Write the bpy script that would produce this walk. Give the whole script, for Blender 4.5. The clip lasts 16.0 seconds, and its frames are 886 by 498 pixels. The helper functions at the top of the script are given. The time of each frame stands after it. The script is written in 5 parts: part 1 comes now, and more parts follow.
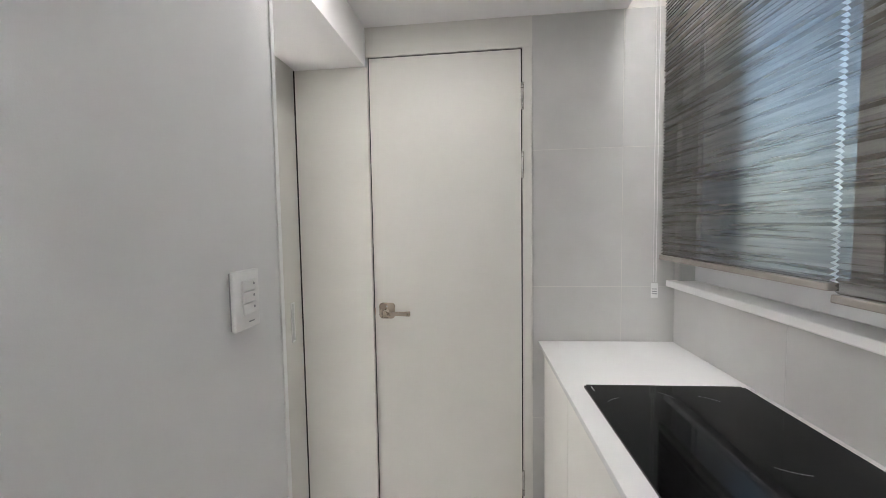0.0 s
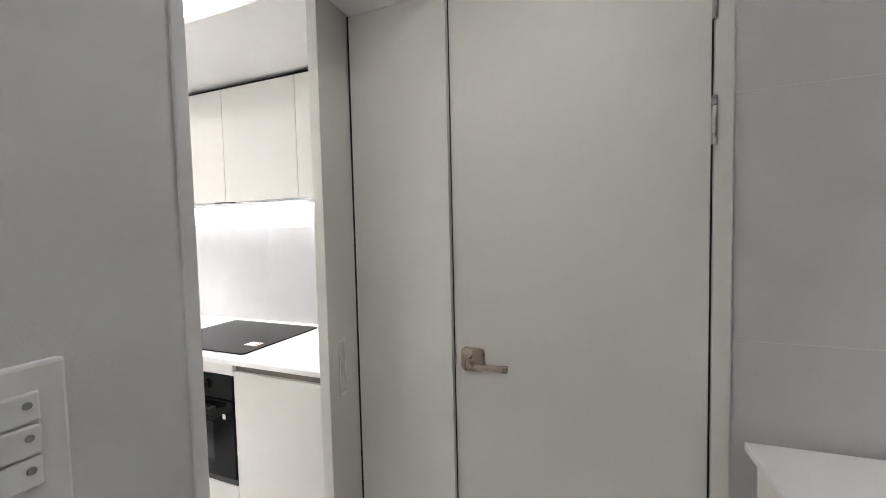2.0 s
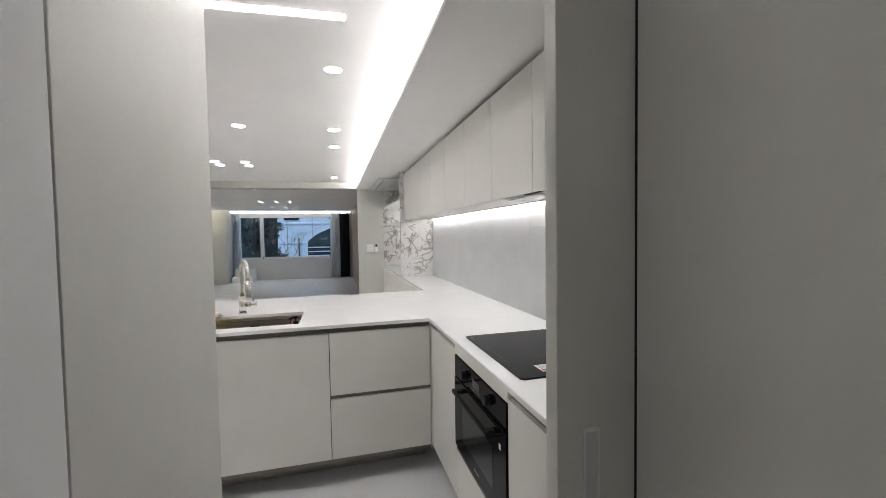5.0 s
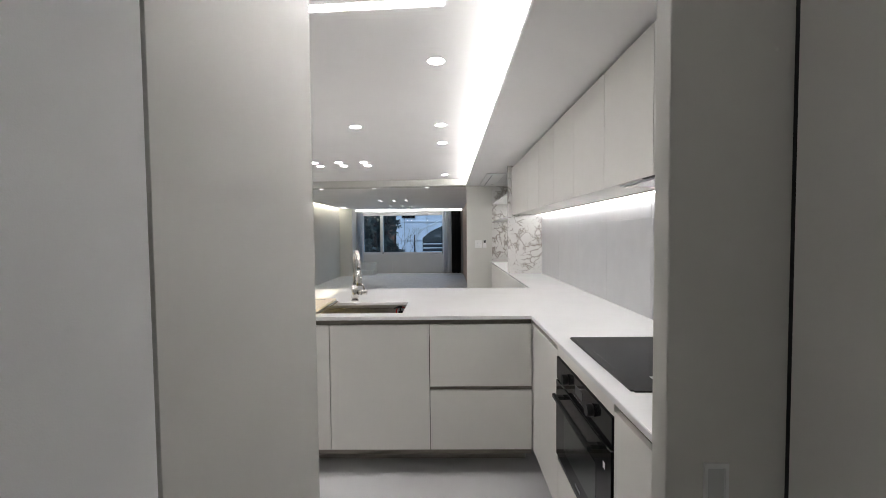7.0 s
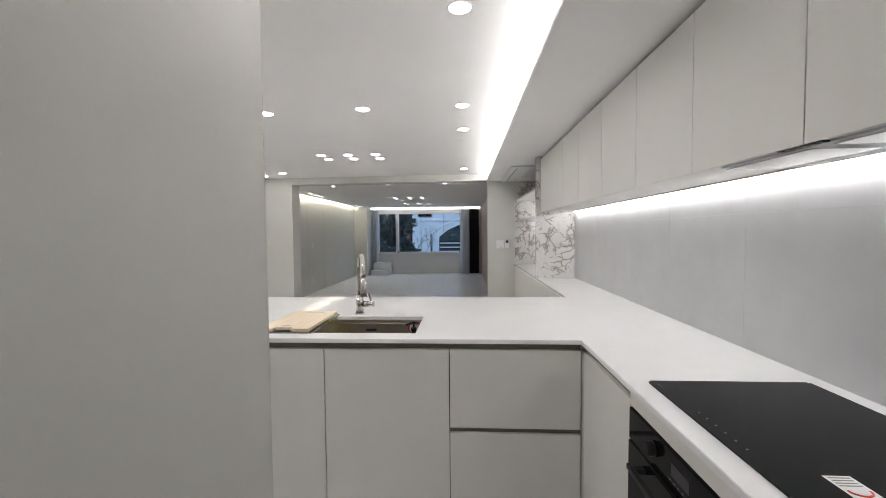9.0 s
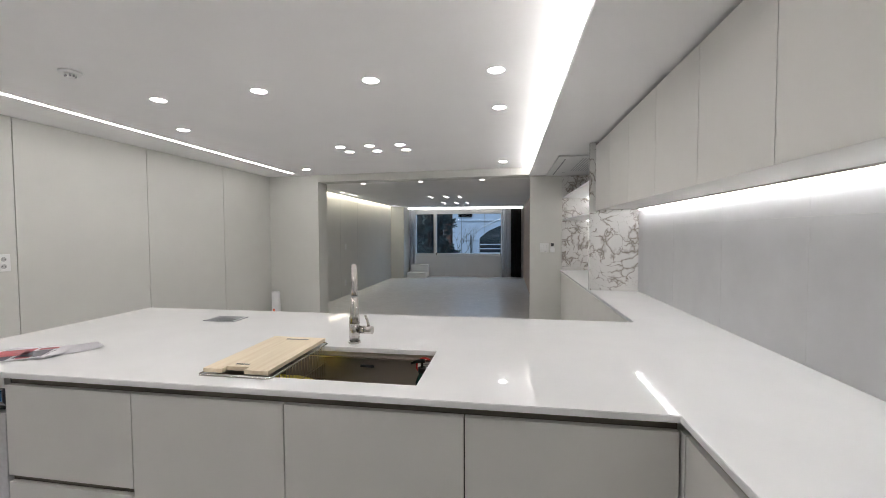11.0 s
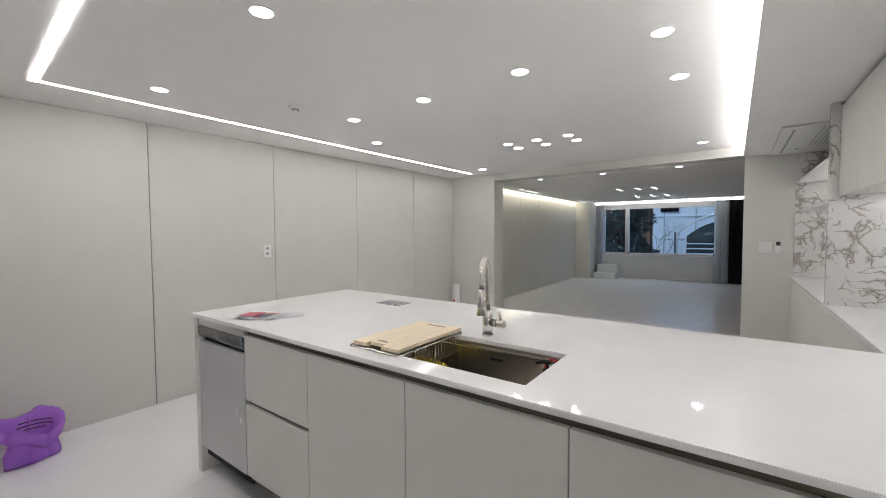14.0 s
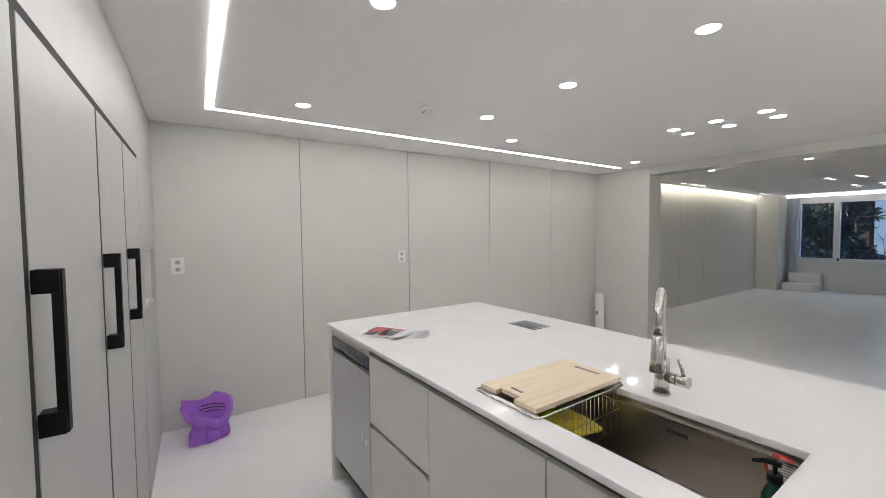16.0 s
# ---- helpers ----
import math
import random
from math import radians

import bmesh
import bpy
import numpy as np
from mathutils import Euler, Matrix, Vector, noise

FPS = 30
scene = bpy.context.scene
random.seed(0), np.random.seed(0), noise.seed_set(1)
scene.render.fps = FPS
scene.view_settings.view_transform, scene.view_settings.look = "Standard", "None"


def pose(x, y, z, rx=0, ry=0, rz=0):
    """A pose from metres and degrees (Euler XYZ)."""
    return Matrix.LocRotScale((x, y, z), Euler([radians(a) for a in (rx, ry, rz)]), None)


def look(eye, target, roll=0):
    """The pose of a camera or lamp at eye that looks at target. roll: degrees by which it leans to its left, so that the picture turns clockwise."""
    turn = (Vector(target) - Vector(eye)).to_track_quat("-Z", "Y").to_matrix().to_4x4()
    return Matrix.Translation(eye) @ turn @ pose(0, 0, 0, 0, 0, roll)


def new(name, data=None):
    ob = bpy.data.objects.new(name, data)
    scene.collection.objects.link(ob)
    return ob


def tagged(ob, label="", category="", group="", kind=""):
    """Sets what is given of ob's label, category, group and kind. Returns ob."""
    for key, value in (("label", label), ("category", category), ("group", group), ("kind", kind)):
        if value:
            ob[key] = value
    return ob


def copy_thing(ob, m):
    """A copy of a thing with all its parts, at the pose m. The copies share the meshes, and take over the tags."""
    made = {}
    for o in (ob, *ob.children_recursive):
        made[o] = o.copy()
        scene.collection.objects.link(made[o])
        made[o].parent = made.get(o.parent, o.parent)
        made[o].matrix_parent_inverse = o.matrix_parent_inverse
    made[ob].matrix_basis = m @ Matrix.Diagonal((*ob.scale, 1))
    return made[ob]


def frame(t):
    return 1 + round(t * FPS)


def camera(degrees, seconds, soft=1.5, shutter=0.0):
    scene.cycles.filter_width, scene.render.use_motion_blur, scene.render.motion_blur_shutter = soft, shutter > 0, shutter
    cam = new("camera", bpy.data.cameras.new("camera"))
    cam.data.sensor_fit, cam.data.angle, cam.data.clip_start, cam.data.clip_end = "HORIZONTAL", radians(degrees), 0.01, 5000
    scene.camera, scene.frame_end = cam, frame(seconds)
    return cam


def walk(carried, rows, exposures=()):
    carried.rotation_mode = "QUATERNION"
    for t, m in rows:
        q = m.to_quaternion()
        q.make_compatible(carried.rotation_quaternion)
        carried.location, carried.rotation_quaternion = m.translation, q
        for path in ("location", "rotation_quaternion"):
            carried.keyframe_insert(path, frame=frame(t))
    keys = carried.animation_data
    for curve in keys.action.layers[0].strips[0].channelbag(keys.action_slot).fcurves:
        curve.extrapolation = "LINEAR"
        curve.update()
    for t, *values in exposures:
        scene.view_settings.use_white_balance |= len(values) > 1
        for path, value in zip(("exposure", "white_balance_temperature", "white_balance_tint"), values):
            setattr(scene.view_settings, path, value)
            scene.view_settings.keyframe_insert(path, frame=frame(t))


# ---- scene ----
cam = camera(96.0, 16.0, soft=0.3)
PATH = [
    (0, (0.183, 0.128, 1.442), (-0.051, 2.11, 1.318), -0.9),
    (0.5, (0.188, 0.326, 1.452), (-0.089, 2.303, 1.327), -0.9),
    (1, (0.165, 0.441, 1.449), (-0.235, 2.397, 1.329), -0.9),
    (1.5, (0.119, 0.605, 1.459), (-0.426, 2.525, 1.336), -1.2),
    (2, (0.083, 0.747, 1.448), (-0.665, 2.599, 1.347), -1.3),
    (2.5, (0.059, 0.878, 1.436), (-0.901, 2.631, 1.345), -1.2),
    (3, (0.063, 1.02, 1.441), (-1.121, 2.632, 1.351), -1.1),
    (3.5, (0.016, 1.153, 1.418), (-1.429, 2.533, 1.332), -1.0),
    (4, (-0.07, 1.241, 1.419), (-1.718, 2.371, 1.336), -0.9),
    (5, (-0.113, 1.362, 1.435), (-2.042, 1.887, 1.359), -0.9),
    (7.5, (-0.249, 1.432, 1.397), (-2.247, 1.373, 1.319), -0.4),
    (8, (-0.414, 1.4, 1.401), (-2.411, 1.318, 1.323), -0.3),
    (8.5, (-0.529, 1.391, 1.406), (-2.525, 1.292, 1.325), -0.4),
    (11, (-1.287, 1.442, 1.419), (-3.26, 1.123, 1.34), -0.2),
    (11.5, (-1.351, 1.488, 1.432), (-3.277, 0.955, 1.349), -0.3),
    (12, (-1.39, 1.56, 1.42), (-3.245, 0.815, 1.339), -0.4),
    (12.5, (-1.4, 1.606, 1.409), (-3.181, 0.7, 1.323), -0.3),
    (13, (-1.402, 1.626, 1.397), (-3.118, 0.602, 1.315), -0.3),
    (13.5, (-1.4, 1.645, 1.393), (-3.062, 0.534, 1.31), -0.3),
    (14, (-1.407, 1.655, 1.398), (-3.022, 0.478, 1.313), -0.3),
    (14.5, (-1.436, 1.648, 1.421), (-2.99, 0.393, 1.334), -0.3),
    (15, (-1.493, 1.576, 1.442), (-2.957, 0.216, 1.353), -0.3),
    (15.5, (-1.584, 1.472, 1.464), (-2.915, -0.018, 1.375), -0.3),
    (16, (-1.64, 1.417, 1.47), (-2.783, -0.221, 1.38), -0.5),
]
walk(cam, [(t, look(eye, target, roll)) for t, eye, target, roll in PATH],
     [(0, 2.27), (0.5, 2.24), (1.5, 1.95), (2.5, 1.45), (3.5, 0.85), (5, 0.5), (7.5, 0.45), (8.5, 0.42), (11, 0.2), (16, 0.21)])

# ---- world and light ----
world = bpy.data.worlds.new("world")
scene.world = world
world.use_nodes = True
wn = world.node_tree.nodes
sky = wn.new("ShaderNodeTexSky")
sky.sky_type = "NISHITA"
sky.sun_disc = False
sky.sun_elevation, sky.sun_rotation = radians(54), radians(126.9)
wn["Background"].inputs["Strength"].default_value = 0.15
world.node_tree.links.new(sky.outputs[0], wn["Background"].inputs["Color"])
sun_data = bpy.data.lights.new("sun", "SUN")
sun_data.energy, sun_data.angle, sun_data.color = 1.2, radians(10), (1.0, 0.96, 0.9)
sun = new("sun", sun_data)
sun.matrix_world = look((20, -15, 35), (0, 0, 0))
# unseen area lamp added outside to boost skylight through the living room window
sky_data = bpy.data.lights.new("window_sky_fill", "AREA")
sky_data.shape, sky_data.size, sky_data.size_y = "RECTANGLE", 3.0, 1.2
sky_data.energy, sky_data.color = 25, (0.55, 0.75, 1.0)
window_sky = new("window_sky_fill", sky_data)
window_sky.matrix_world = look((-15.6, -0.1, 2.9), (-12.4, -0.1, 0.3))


# ---- materials ----
def mat(name, base, rough=0.5, metal=0.0, var=0.04, scale=6.0, bump=0.0, bump_scale=60.0, rough_var=0.08, emit=None, strength=0.0, coat=0.0, trans=0.0, stretch=None):
    m = bpy.data.materials.new(name)
    m.use_nodes = True
    nt = m.node_tree
    bs = nt.nodes["Principled BSDF"]
    bs.inputs["Roughness"].default_value = rough
    bs.inputs["Metallic"].default_value = metal
    bs.inputs["Coat Weight"].default_value = coat
    bs.inputs["Transmission Weight"].default_value = trans
    bs.inputs["Base Color"].default_value = (*base, 1)
    geo = nt.nodes.new("ShaderNodeNewGeometry")
    src = geo.outputs["Position"]
    if stretch:
        mp = nt.nodes.new("ShaderNodeMapping")
        mp.inputs["Scale"].default_value = stretch
        nt.links.new(src, mp.inputs["Vector"])
        src = mp.outputs[0]
    if var:
        n1 = nt.nodes.new("ShaderNodeTexNoise")
        n1.inputs["Scale"].default_value = scale
        n1.inputs["Detail"].default_value = 6
        nt.links.new(src, n1.inputs["Vector"])
        ramp = nt.nodes.new("ShaderNodeMapRange")
        ramp.inputs[1].default_value, ramp.inputs[2].default_value = 0.3, 0.7
        ramp.inputs[3].default_value, ramp.inputs[4].default_value = 1 - var, 1 + var
        nt.links.new(n1.outputs["Fac"], ramp.inputs[0])
        mul = nt.nodes.new("ShaderNodeVectorMath")
        mul.operation = "SCALE"
        mul.inputs[0].default_value = base
        nt.links.new(ramp.outputs[0], mul.inputs["Scale"])
        nt.links.new(mul.outputs[0], bs.inputs["Base Color"])
        r2 = nt.nodes.new("ShaderNodeMapRange")
        r2.inputs[3].default_value, r2.inputs[4].default_value = max(0.02, rough - rough_var), min(1, rough + rough_var)
        n2 = nt.nodes.new("ShaderNodeTexNoise")
        n2.inputs["Scale"].default_value = scale * 3.1
        n2.inputs["Detail"].default_value = 4
        nt.links.new(src, n2.inputs["Vector"])
        nt.links.new(n2.outputs["Fac"], r2.inputs[0])
        nt.links.new(r2.outputs[0], bs.inputs["Roughness"])
    if bump:
        n3 = nt.nodes.new("ShaderNodeTexNoise")
        n3.inputs["Scale"].default_value = bump_scale
        n3.inputs["Detail"].default_value = 5
        nt.links.new(src, n3.inputs["Vector"])
        bp = nt.nodes.new("ShaderNodeBump")
        bp.inputs["Strength"].default_value = bump
        bp.inputs["Distance"].default_value = 0.002
        nt.links.new(n3.outputs["Fac"], bp.inputs["Height"])
        nt.links.new(bp.outputs[0], bs.inputs["Normal"])
    if emit:
        bs.inputs["Emission Color"].default_value = (*emit, 1)
        bs.inputs["Emission Strength"].default_value = strength
    return m


WALLPAPER = mat("wall_paper_greige", (0.645, 0.64, 0.60), 0.75, var=0.02, scale=3, bump=0.25, bump_scale=350)
UTIL_WALL = mat("wall_paper_pale_grey", (0.735, 0.735, 0.735), 0.7, var=0.02, scale=2.5, bump=0.16, bump_scale=520)
CEIL = mat("ceiling_paper_white", (0.89, 0.88, 0.87), 0.85, var=0.015, scale=2, bump=0.15, bump_scale=250)
DOOR_FILM = mat("door_film_ivory_grey", (0.69, 0.675, 0.63), 0.5, var=0.02, scale=4, bump=0.12, bump_scale=500)
CABINET = mat("cabinet_matt_ivory", (0.725, 0.71, 0.67), 0.45, var=0.015, scale=5, bump=0.05, bump_scale=700)
# white lowered to mid grey: shade on these fronts is in the colour
TALL = mat("tall_cabinet_white_shaded", (0.49, 0.487, 0.48), 0.42, var=0.015, scale=5, bump=0.05, bump_scale=700)
# cabinet ivory darkened, so the doorway's shade sits in the colour
PANEL_BOARD = mat("side_panel_ivory_shaded", (0.54, 0.53, 0.50), 0.45, var=0.015, scale=5, bump=0.05, bump_scale=700)
GAP = mat("shadow_gap_dark", (0.014, 0.014, 0.014), 0.7, var=0)
PROFILE = mat("brown_grey_profile", (0.20, 0.18, 0.15), 0.4, metal=0.4, var=0.03)
QUARTZ = mat("white_quartz", (0.86, 0.86, 0.855), 0.055, var=0.02, scale=5, rough_var=0.02)
QUARTZ.node_tree.nodes["Principled BSDF"].inputs["Specular IOR Level"].default_value = 0.24
TILE_WALL = mat("splash_tile_pale_grey", (0.575, 0.575, 0.585), 0.32, var=0.035, scale=7, bump=0.06, bump_scale=40)
UTIL_TILE = mat("utility_tile_greige", (0.56, 0.555, 0.54), 0.35, var=0.035, scale=7, bump=0.06, bump_scale=40)
FLOOR_TILE = mat("floor_tile_white", (0.85, 0.85, 0.855), 0.22, var=0.03, scale=3, bump=0.04, bump_scale=40)
GROUT = mat("grout_grey", (0.64, 0.64, 0.63), 0.9, var=0.05, scale=40)
BLACK_GLASS = mat("black_ceramic_glass", (0.006, 0.006, 0.0065), 0.05, var=0)
BLACK_GLASS.node_tree.nodes["Principled BSDF"].inputs["Specular IOR Level"].default_value = 0.13
BLACK_MATT = mat("black_matt_metal", (0.005, 0.005, 0.005), 0.45, metal=0.0, var=0.05)
BLACK_MATT.node_tree.nodes["Principled BSDF"].inputs["Specular IOR Level"].default_value = 0.2
PLINTH = mat("plinth_brushed_grey", (0.42, 0.40, 0.365), 0.45, metal=0.2, var=0.05, scale=12)
PANEL_JOINT = mat("panel_joint_grey", (0.16, 0.155, 0.145), 0.8, var=0.05)
DARK_CHROME = mat("dark_chrome", (0.22, 0.22, 0.23), 0.18, metal=0.9, var=0.04)
STEEL = mat("brushed_steel", (0.58, 0.56, 0.53), 0.26, metal=1.0, var=0.03, scale=8, rough_var=0.04, stretch=(14, 14, 0.6))
BRASS_NICKEL = mat("satin_bronze_nickel", (0.40, 0.34, 0.28), 0.28, metal=1.0, var=0.02, scale=8)
STEEL_DARK = mat("sink_steel", (0.52, 0.48, 0.44), 0.30, metal=1.0, var=0.02, scale=5, rough_var=0.07, stretch=(0.9, 0.9, 0.1))
DW_STEEL = mat("dishwasher_steel", (0.60, 0.60, 0.60), 0.42, metal=0.3, var=0.05, scale=60)
WHITE_PLASTIC = mat("white_plastic", (0.82, 0.82, 0.81), 0.35, var=0.01)
FILTER_GREY = mat("filter_mesh_grey", (0.55, 0.555, 0.56), 0.45, var=0.03)
GREY_PLASTIC = mat("grey_plastic", (0.35, 0.36, 0.37), 0.45, var=0.02)
DARK_PLASTIC = mat("dark_plastic", (0.03, 0.03, 0.032), 0.4, var=0.02)
PVC = mat("window_frame_pvc", (0.75, 0.76, 0.77), 0.35, var=0.01)
BROWN_PANEL = mat("brown_wall_panel", (0.40, 0.30, 0.235), 0.55, var=0.04)
LED = mat("led_white", (0.9, 0.9, 0.9), 0.5, var=0, emit=(1.0, 0.968, 0.968), strength=19)
LED_COVE = mat("led_cove", (0.9, 0.9, 0.9), 0.5, var=0, emit=(1.0, 0.98, 0.985), strength=27)
LED_UNDER = mat("led_under_cabinet", (0.9, 0.9, 0.9), 0.5, var=0, emit=(1.0, 0.99, 1.0), strength=32)
LED_NOOK = mat("led_nook_shelf", (0.9, 0.9, 0.9), 0.5, var=0, emit=(1.0, 0.99, 1.0), strength=13)
LED_DOWN = mat("led_downlight", (0.9, 0.9, 0.9), 0.5, var=0, emit=(1.0, 0.968, 0.968), strength=60)
LED_DOWN_LIVING = mat("led_downlight_living", (0.9, 0.9, 0.9), 0.5, var=0, emit=(1.0, 0.985, 1.0), strength=11)
LED_FAR = mat("led_far_cove", (0.9, 0.9, 0.9), 0.5, var=0, emit=(1.0, 0.985, 0.975), strength=3.2)
LED_SIDE = mat("led_side_cove", (0.9, 0.9, 0.9), 0.5, var=0, emit=(1.0, 0.94, 0.78), strength=13)
LED_UTIL = mat("led_utility", (0.9, 0.9, 0.9), 0.5, var=0, emit=(1.0, 0.985, 0.995), strength=12)
LED_DOWN_UTIL = mat("led_downlight_utility", (0.9, 0.9, 0.9), 0.5, var=0, emit=(1.0, 0.968, 0.968), strength=43)


def marble():
    m = mat("white_marble_grey_veins", (0.8, 0.79, 0.77), 0.15, var=0)
    nt = m.node_tree
    bs = nt.nodes["Principled BSDF"]
    geo = nt.nodes.new("ShaderNodeNewGeometry")
    n = nt.nodes.new("ShaderNodeTexNoise")
    n.inputs["Scale"].default_value, n.inputs["Detail"].default_value = 3.0, 9
    nt.links.new(geo.outputs["Position"], n.inputs["Vector"])
    mix = nt.nodes.new("ShaderNodeVectorMath")
    mix.operation = "MULTIPLY_ADD"
    mix.inputs[1].default_value = (0.75, 0.75, 0.75)
    nt.links.new(n.outputs["Color"], mix.inputs[0])
    nt.links.new(geo.outputs["Position"], mix.inputs[2])
    v = nt.nodes.new("ShaderNodeTexVoronoi")
    v.feature = "DISTANCE_TO_EDGE"
    v.inputs["Scale"].default_value = 8.0
    nt.links.new(mix.outputs[0], v.inputs["Vector"])
    n2 = nt.nodes.new("ShaderNodeTexNoise")
    n2.inputs["Scale"].default_value, n2.inputs["Detail"].default_value = 5.0, 4
    nt.links.new(geo.outputs["Position"], n2.inputs["Vector"])
    wd = nt.nodes.new("ShaderNodeMapRange")
    wd.inputs[1].default_value, wd.inputs[2].default_value = 0.44, 0.68
    wd.inputs[3].default_value, wd.inputs[4].default_value = 0.008, 0.32
    nt.links.new(n2.outputs["Fac"], wd.inputs[0])
    dv = nt.nodes.new("ShaderNodeMath")
    dv.operation = "DIVIDE"
    nt.links.new(v.outputs["Distance"], dv.inputs[0])
    nt.links.new(wd.outputs[0], dv.inputs[1])
    ramp = nt.nodes.new("ShaderNodeValToRGB")
    ramp.color_ramp.elements[0].color = (0.28, 0.245, 0.215, 1)
    ramp.color_ramp.elements[1].position = 1.0
    ramp.color_ramp.elements[1].color = (0.73, 0.715, 0.695, 1)
    el = ramp.color_ramp.elements.new(0.34)
    el.color = (0.54, 0.515, 0.49, 1)
    nt.links.new(dv.outputs[0], ramp.inputs[0])
    nt.links.new(ramp.outputs[0], bs.inputs["Base Color"])
    return m


MARBLE = marble()

# ---- building helpers ----
ORIGIN = {}


def thing(name, at, label="", category="", group="", kind=""):
    ob = new(name)
    ob.location = at
    ORIGIN[ob.name] = Vector(at)
    return tagged(ob, label, category, group, kind)


def part(name, bm, material, parent=None, label=""):
    """Links a bmesh, built in world places, as one mesh object under a thing or part."""
    o = ORIGIN[parent.name] if parent else Vector((0, 0, 0))
    bmesh.ops.translate(bm, verts=bm.verts, vec=-o)
    me = bpy.data.meshes.new(name)
    bm.to_mesh(me)
    bm.free()
    for m in (material if isinstance(material, (list, tuple)) else [material]):
        me.materials.append(m)
    ob = new(name, me)
    if parent:
        ob.parent = parent
    ORIGIN[ob.name] = o
    return tagged(ob, label)


def solid(name, bm, material, label="", category="", group="", kind="", at=None):
    """A top-level thing of one mesh, with its origin at the middle of its base."""
    if at is None:
        xs = [v.co for v in bm.verts]
        lo = Vector([min(c[i] for c in xs) for i in range(3)])
        hi = Vector([max(c[i] for c in xs) for i in range(3)])
        at = ((lo.x + hi.x) / 2, (lo.y + hi.y) / 2, lo.z)
    bmesh.ops.translate(bm, verts=bm.verts, vec=-Vector(at))
    me = bpy.data.meshes.new(name)
    bm.to_mesh(me)
    bm.free()
    for m in (material if isinstance(material, (list, tuple)) else [material]):
        me.materials.append(m)
    ob = new(name, me)
    ob.location = at
    ORIGIN[ob.name] = Vector(at)
    return tagged(ob, label, category, group, kind)


def box(x0, x1, y0, y1, z0, z1, bevel=0.0, into=None, seg=2):
    bm = bmesh.new()
    c = bmesh.ops.create_cube(bm, size=1.0)
    bmesh.ops.scale(bm, verts=bm.verts, vec=(abs(x1 - x0), abs(y1 - y0), abs(z1 - z0)))
    bmesh.ops.translate(bm, verts=bm.verts, vec=((x0 + x1) / 2, (y0 + y1) / 2, (z0 + z1) / 2))
    if bevel:
        bmesh.ops.bevel(bm, geom=bm.edges[:], offset=bevel, segments=seg, affect="EDGES", profile=0.5)
    return joined(into, bm)


def joined(into, bm):
    if into is None:
        return bm
    me = bpy.data.meshes.new("tmp")
    bm.to_mesh(me)
    bm.free()
    into.from_mesh(me)
    bpy.data.meshes.remove(me)
    return into


def boxes(rows, bevel=0.0):
    bm = bmesh.new()
    for r in rows:
        box(*r, bevel=bevel, into=bm)
    return bm


def cyl(p0, p1, r0, r1=None, seg=24, into=None, caps=True):
    r1 = r0 if r1 is None else r1
    p0, p1 = Vector(p0), Vector(p1)
    d = p1 - p0
    bm = bmesh.new()
    bmesh.ops.create_cone(bm, cap_ends=caps, segments=seg, radius1=r0, radius2=r1, depth=d.length)
    m = Matrix.Translation((p0 + p1) / 2) @ d.to_track_quat("Z", "Y").to_matrix().to_4x4()
    bmesh.ops.transform(bm, matrix=m, verts=bm.verts)
    for f in bm.faces:
        f.smooth = len(f.verts) == 4
    return joined(into, bm)


def tube(points, r, seg=12, into=None):
    """A round bar along points; r is a radius or one for each point."""
    pts = [Vector(p) for p in points]
    rs = r if isinstance(r, (list, tuple)) else [r] * len(pts)
    bm = bmesh.new()
    rings = []
    side = None
    for i, p in enumerate(pts):
        d = (pts[min(i + 1, len(pts) - 1)] - pts[max(i - 1, 0)]).normalized()
        if side is None:
            side = d.orthogonal().normalized()
        side = (side - d * side.dot(d)).normalized()
        up = d.cross(side)
        rings.append([bm.verts.new(p + rs[i] * (side * math.cos(a) + up * math.sin(a))) for a in [k * math.tau / seg for k in range(seg)]])
    for a, b in zip(rings, rings[1:]):
        for k in range(seg):
            f = bm.faces.new((a[k], a[(k + 1) % seg], b[(k + 1) % seg], b[k]))
            f.smooth = True
    bm.faces.new(rings[0][::-1])
    bm.faces.new(rings[-1])
    return joined(into, bm)


def turned(bm, at, angle):
    bmesh.ops.rotate(bm, verts=bm.verts, cent=at, matrix=Matrix.Rotation(radians(angle), 3, "Z"))
    return bm


# ---- plan ----
CEIL_Z = 2.28            # kitchen ceiling
SOFFIT_Z = 2.165         # underside of the dropped strip along the cooking wall
SOUTH = -2.13            # panelled kitchen wall
NORTH = 2.505            # tiled cooking wall
PIER = -6.75             # wall with the wide opening to the living room
OPEN_S, OPEN_N = -1.325, 1.735
HEADER_Z = 2.18
COUNTER = 0.937
TALL_X = -1.372           # fronts of the tall cabinets
PART_X0, PART_X1 = -0.75, -0.32   # partition between kitchen and utility room
DOOR_Y = 1.87            # utility end wall
WIN_X = 0.94             # utility window wall
UTIL_S = -1.6            # utility room's end behind the start
FAR_X = -14.3            # living room window wall
LIV_S, LIV_N = -2.2, 1.95


def structure(name, bm, material, label, category):
    return solid(name, bm, material, label, category, kind="structure")


SKEW = radians(-3.26)    # walls across the rooms stand a little off square


def skewed(obs, px, py, angle=SKEW):
    turn = Matrix.Translation((px, py, 0)) @ Matrix.Rotation(angle, 4, "Z") @ Matrix.Translation((-px, -py, 0))
    for ob in obs:
        ob.matrix_world = turn @ Matrix.Translation(ob.location)

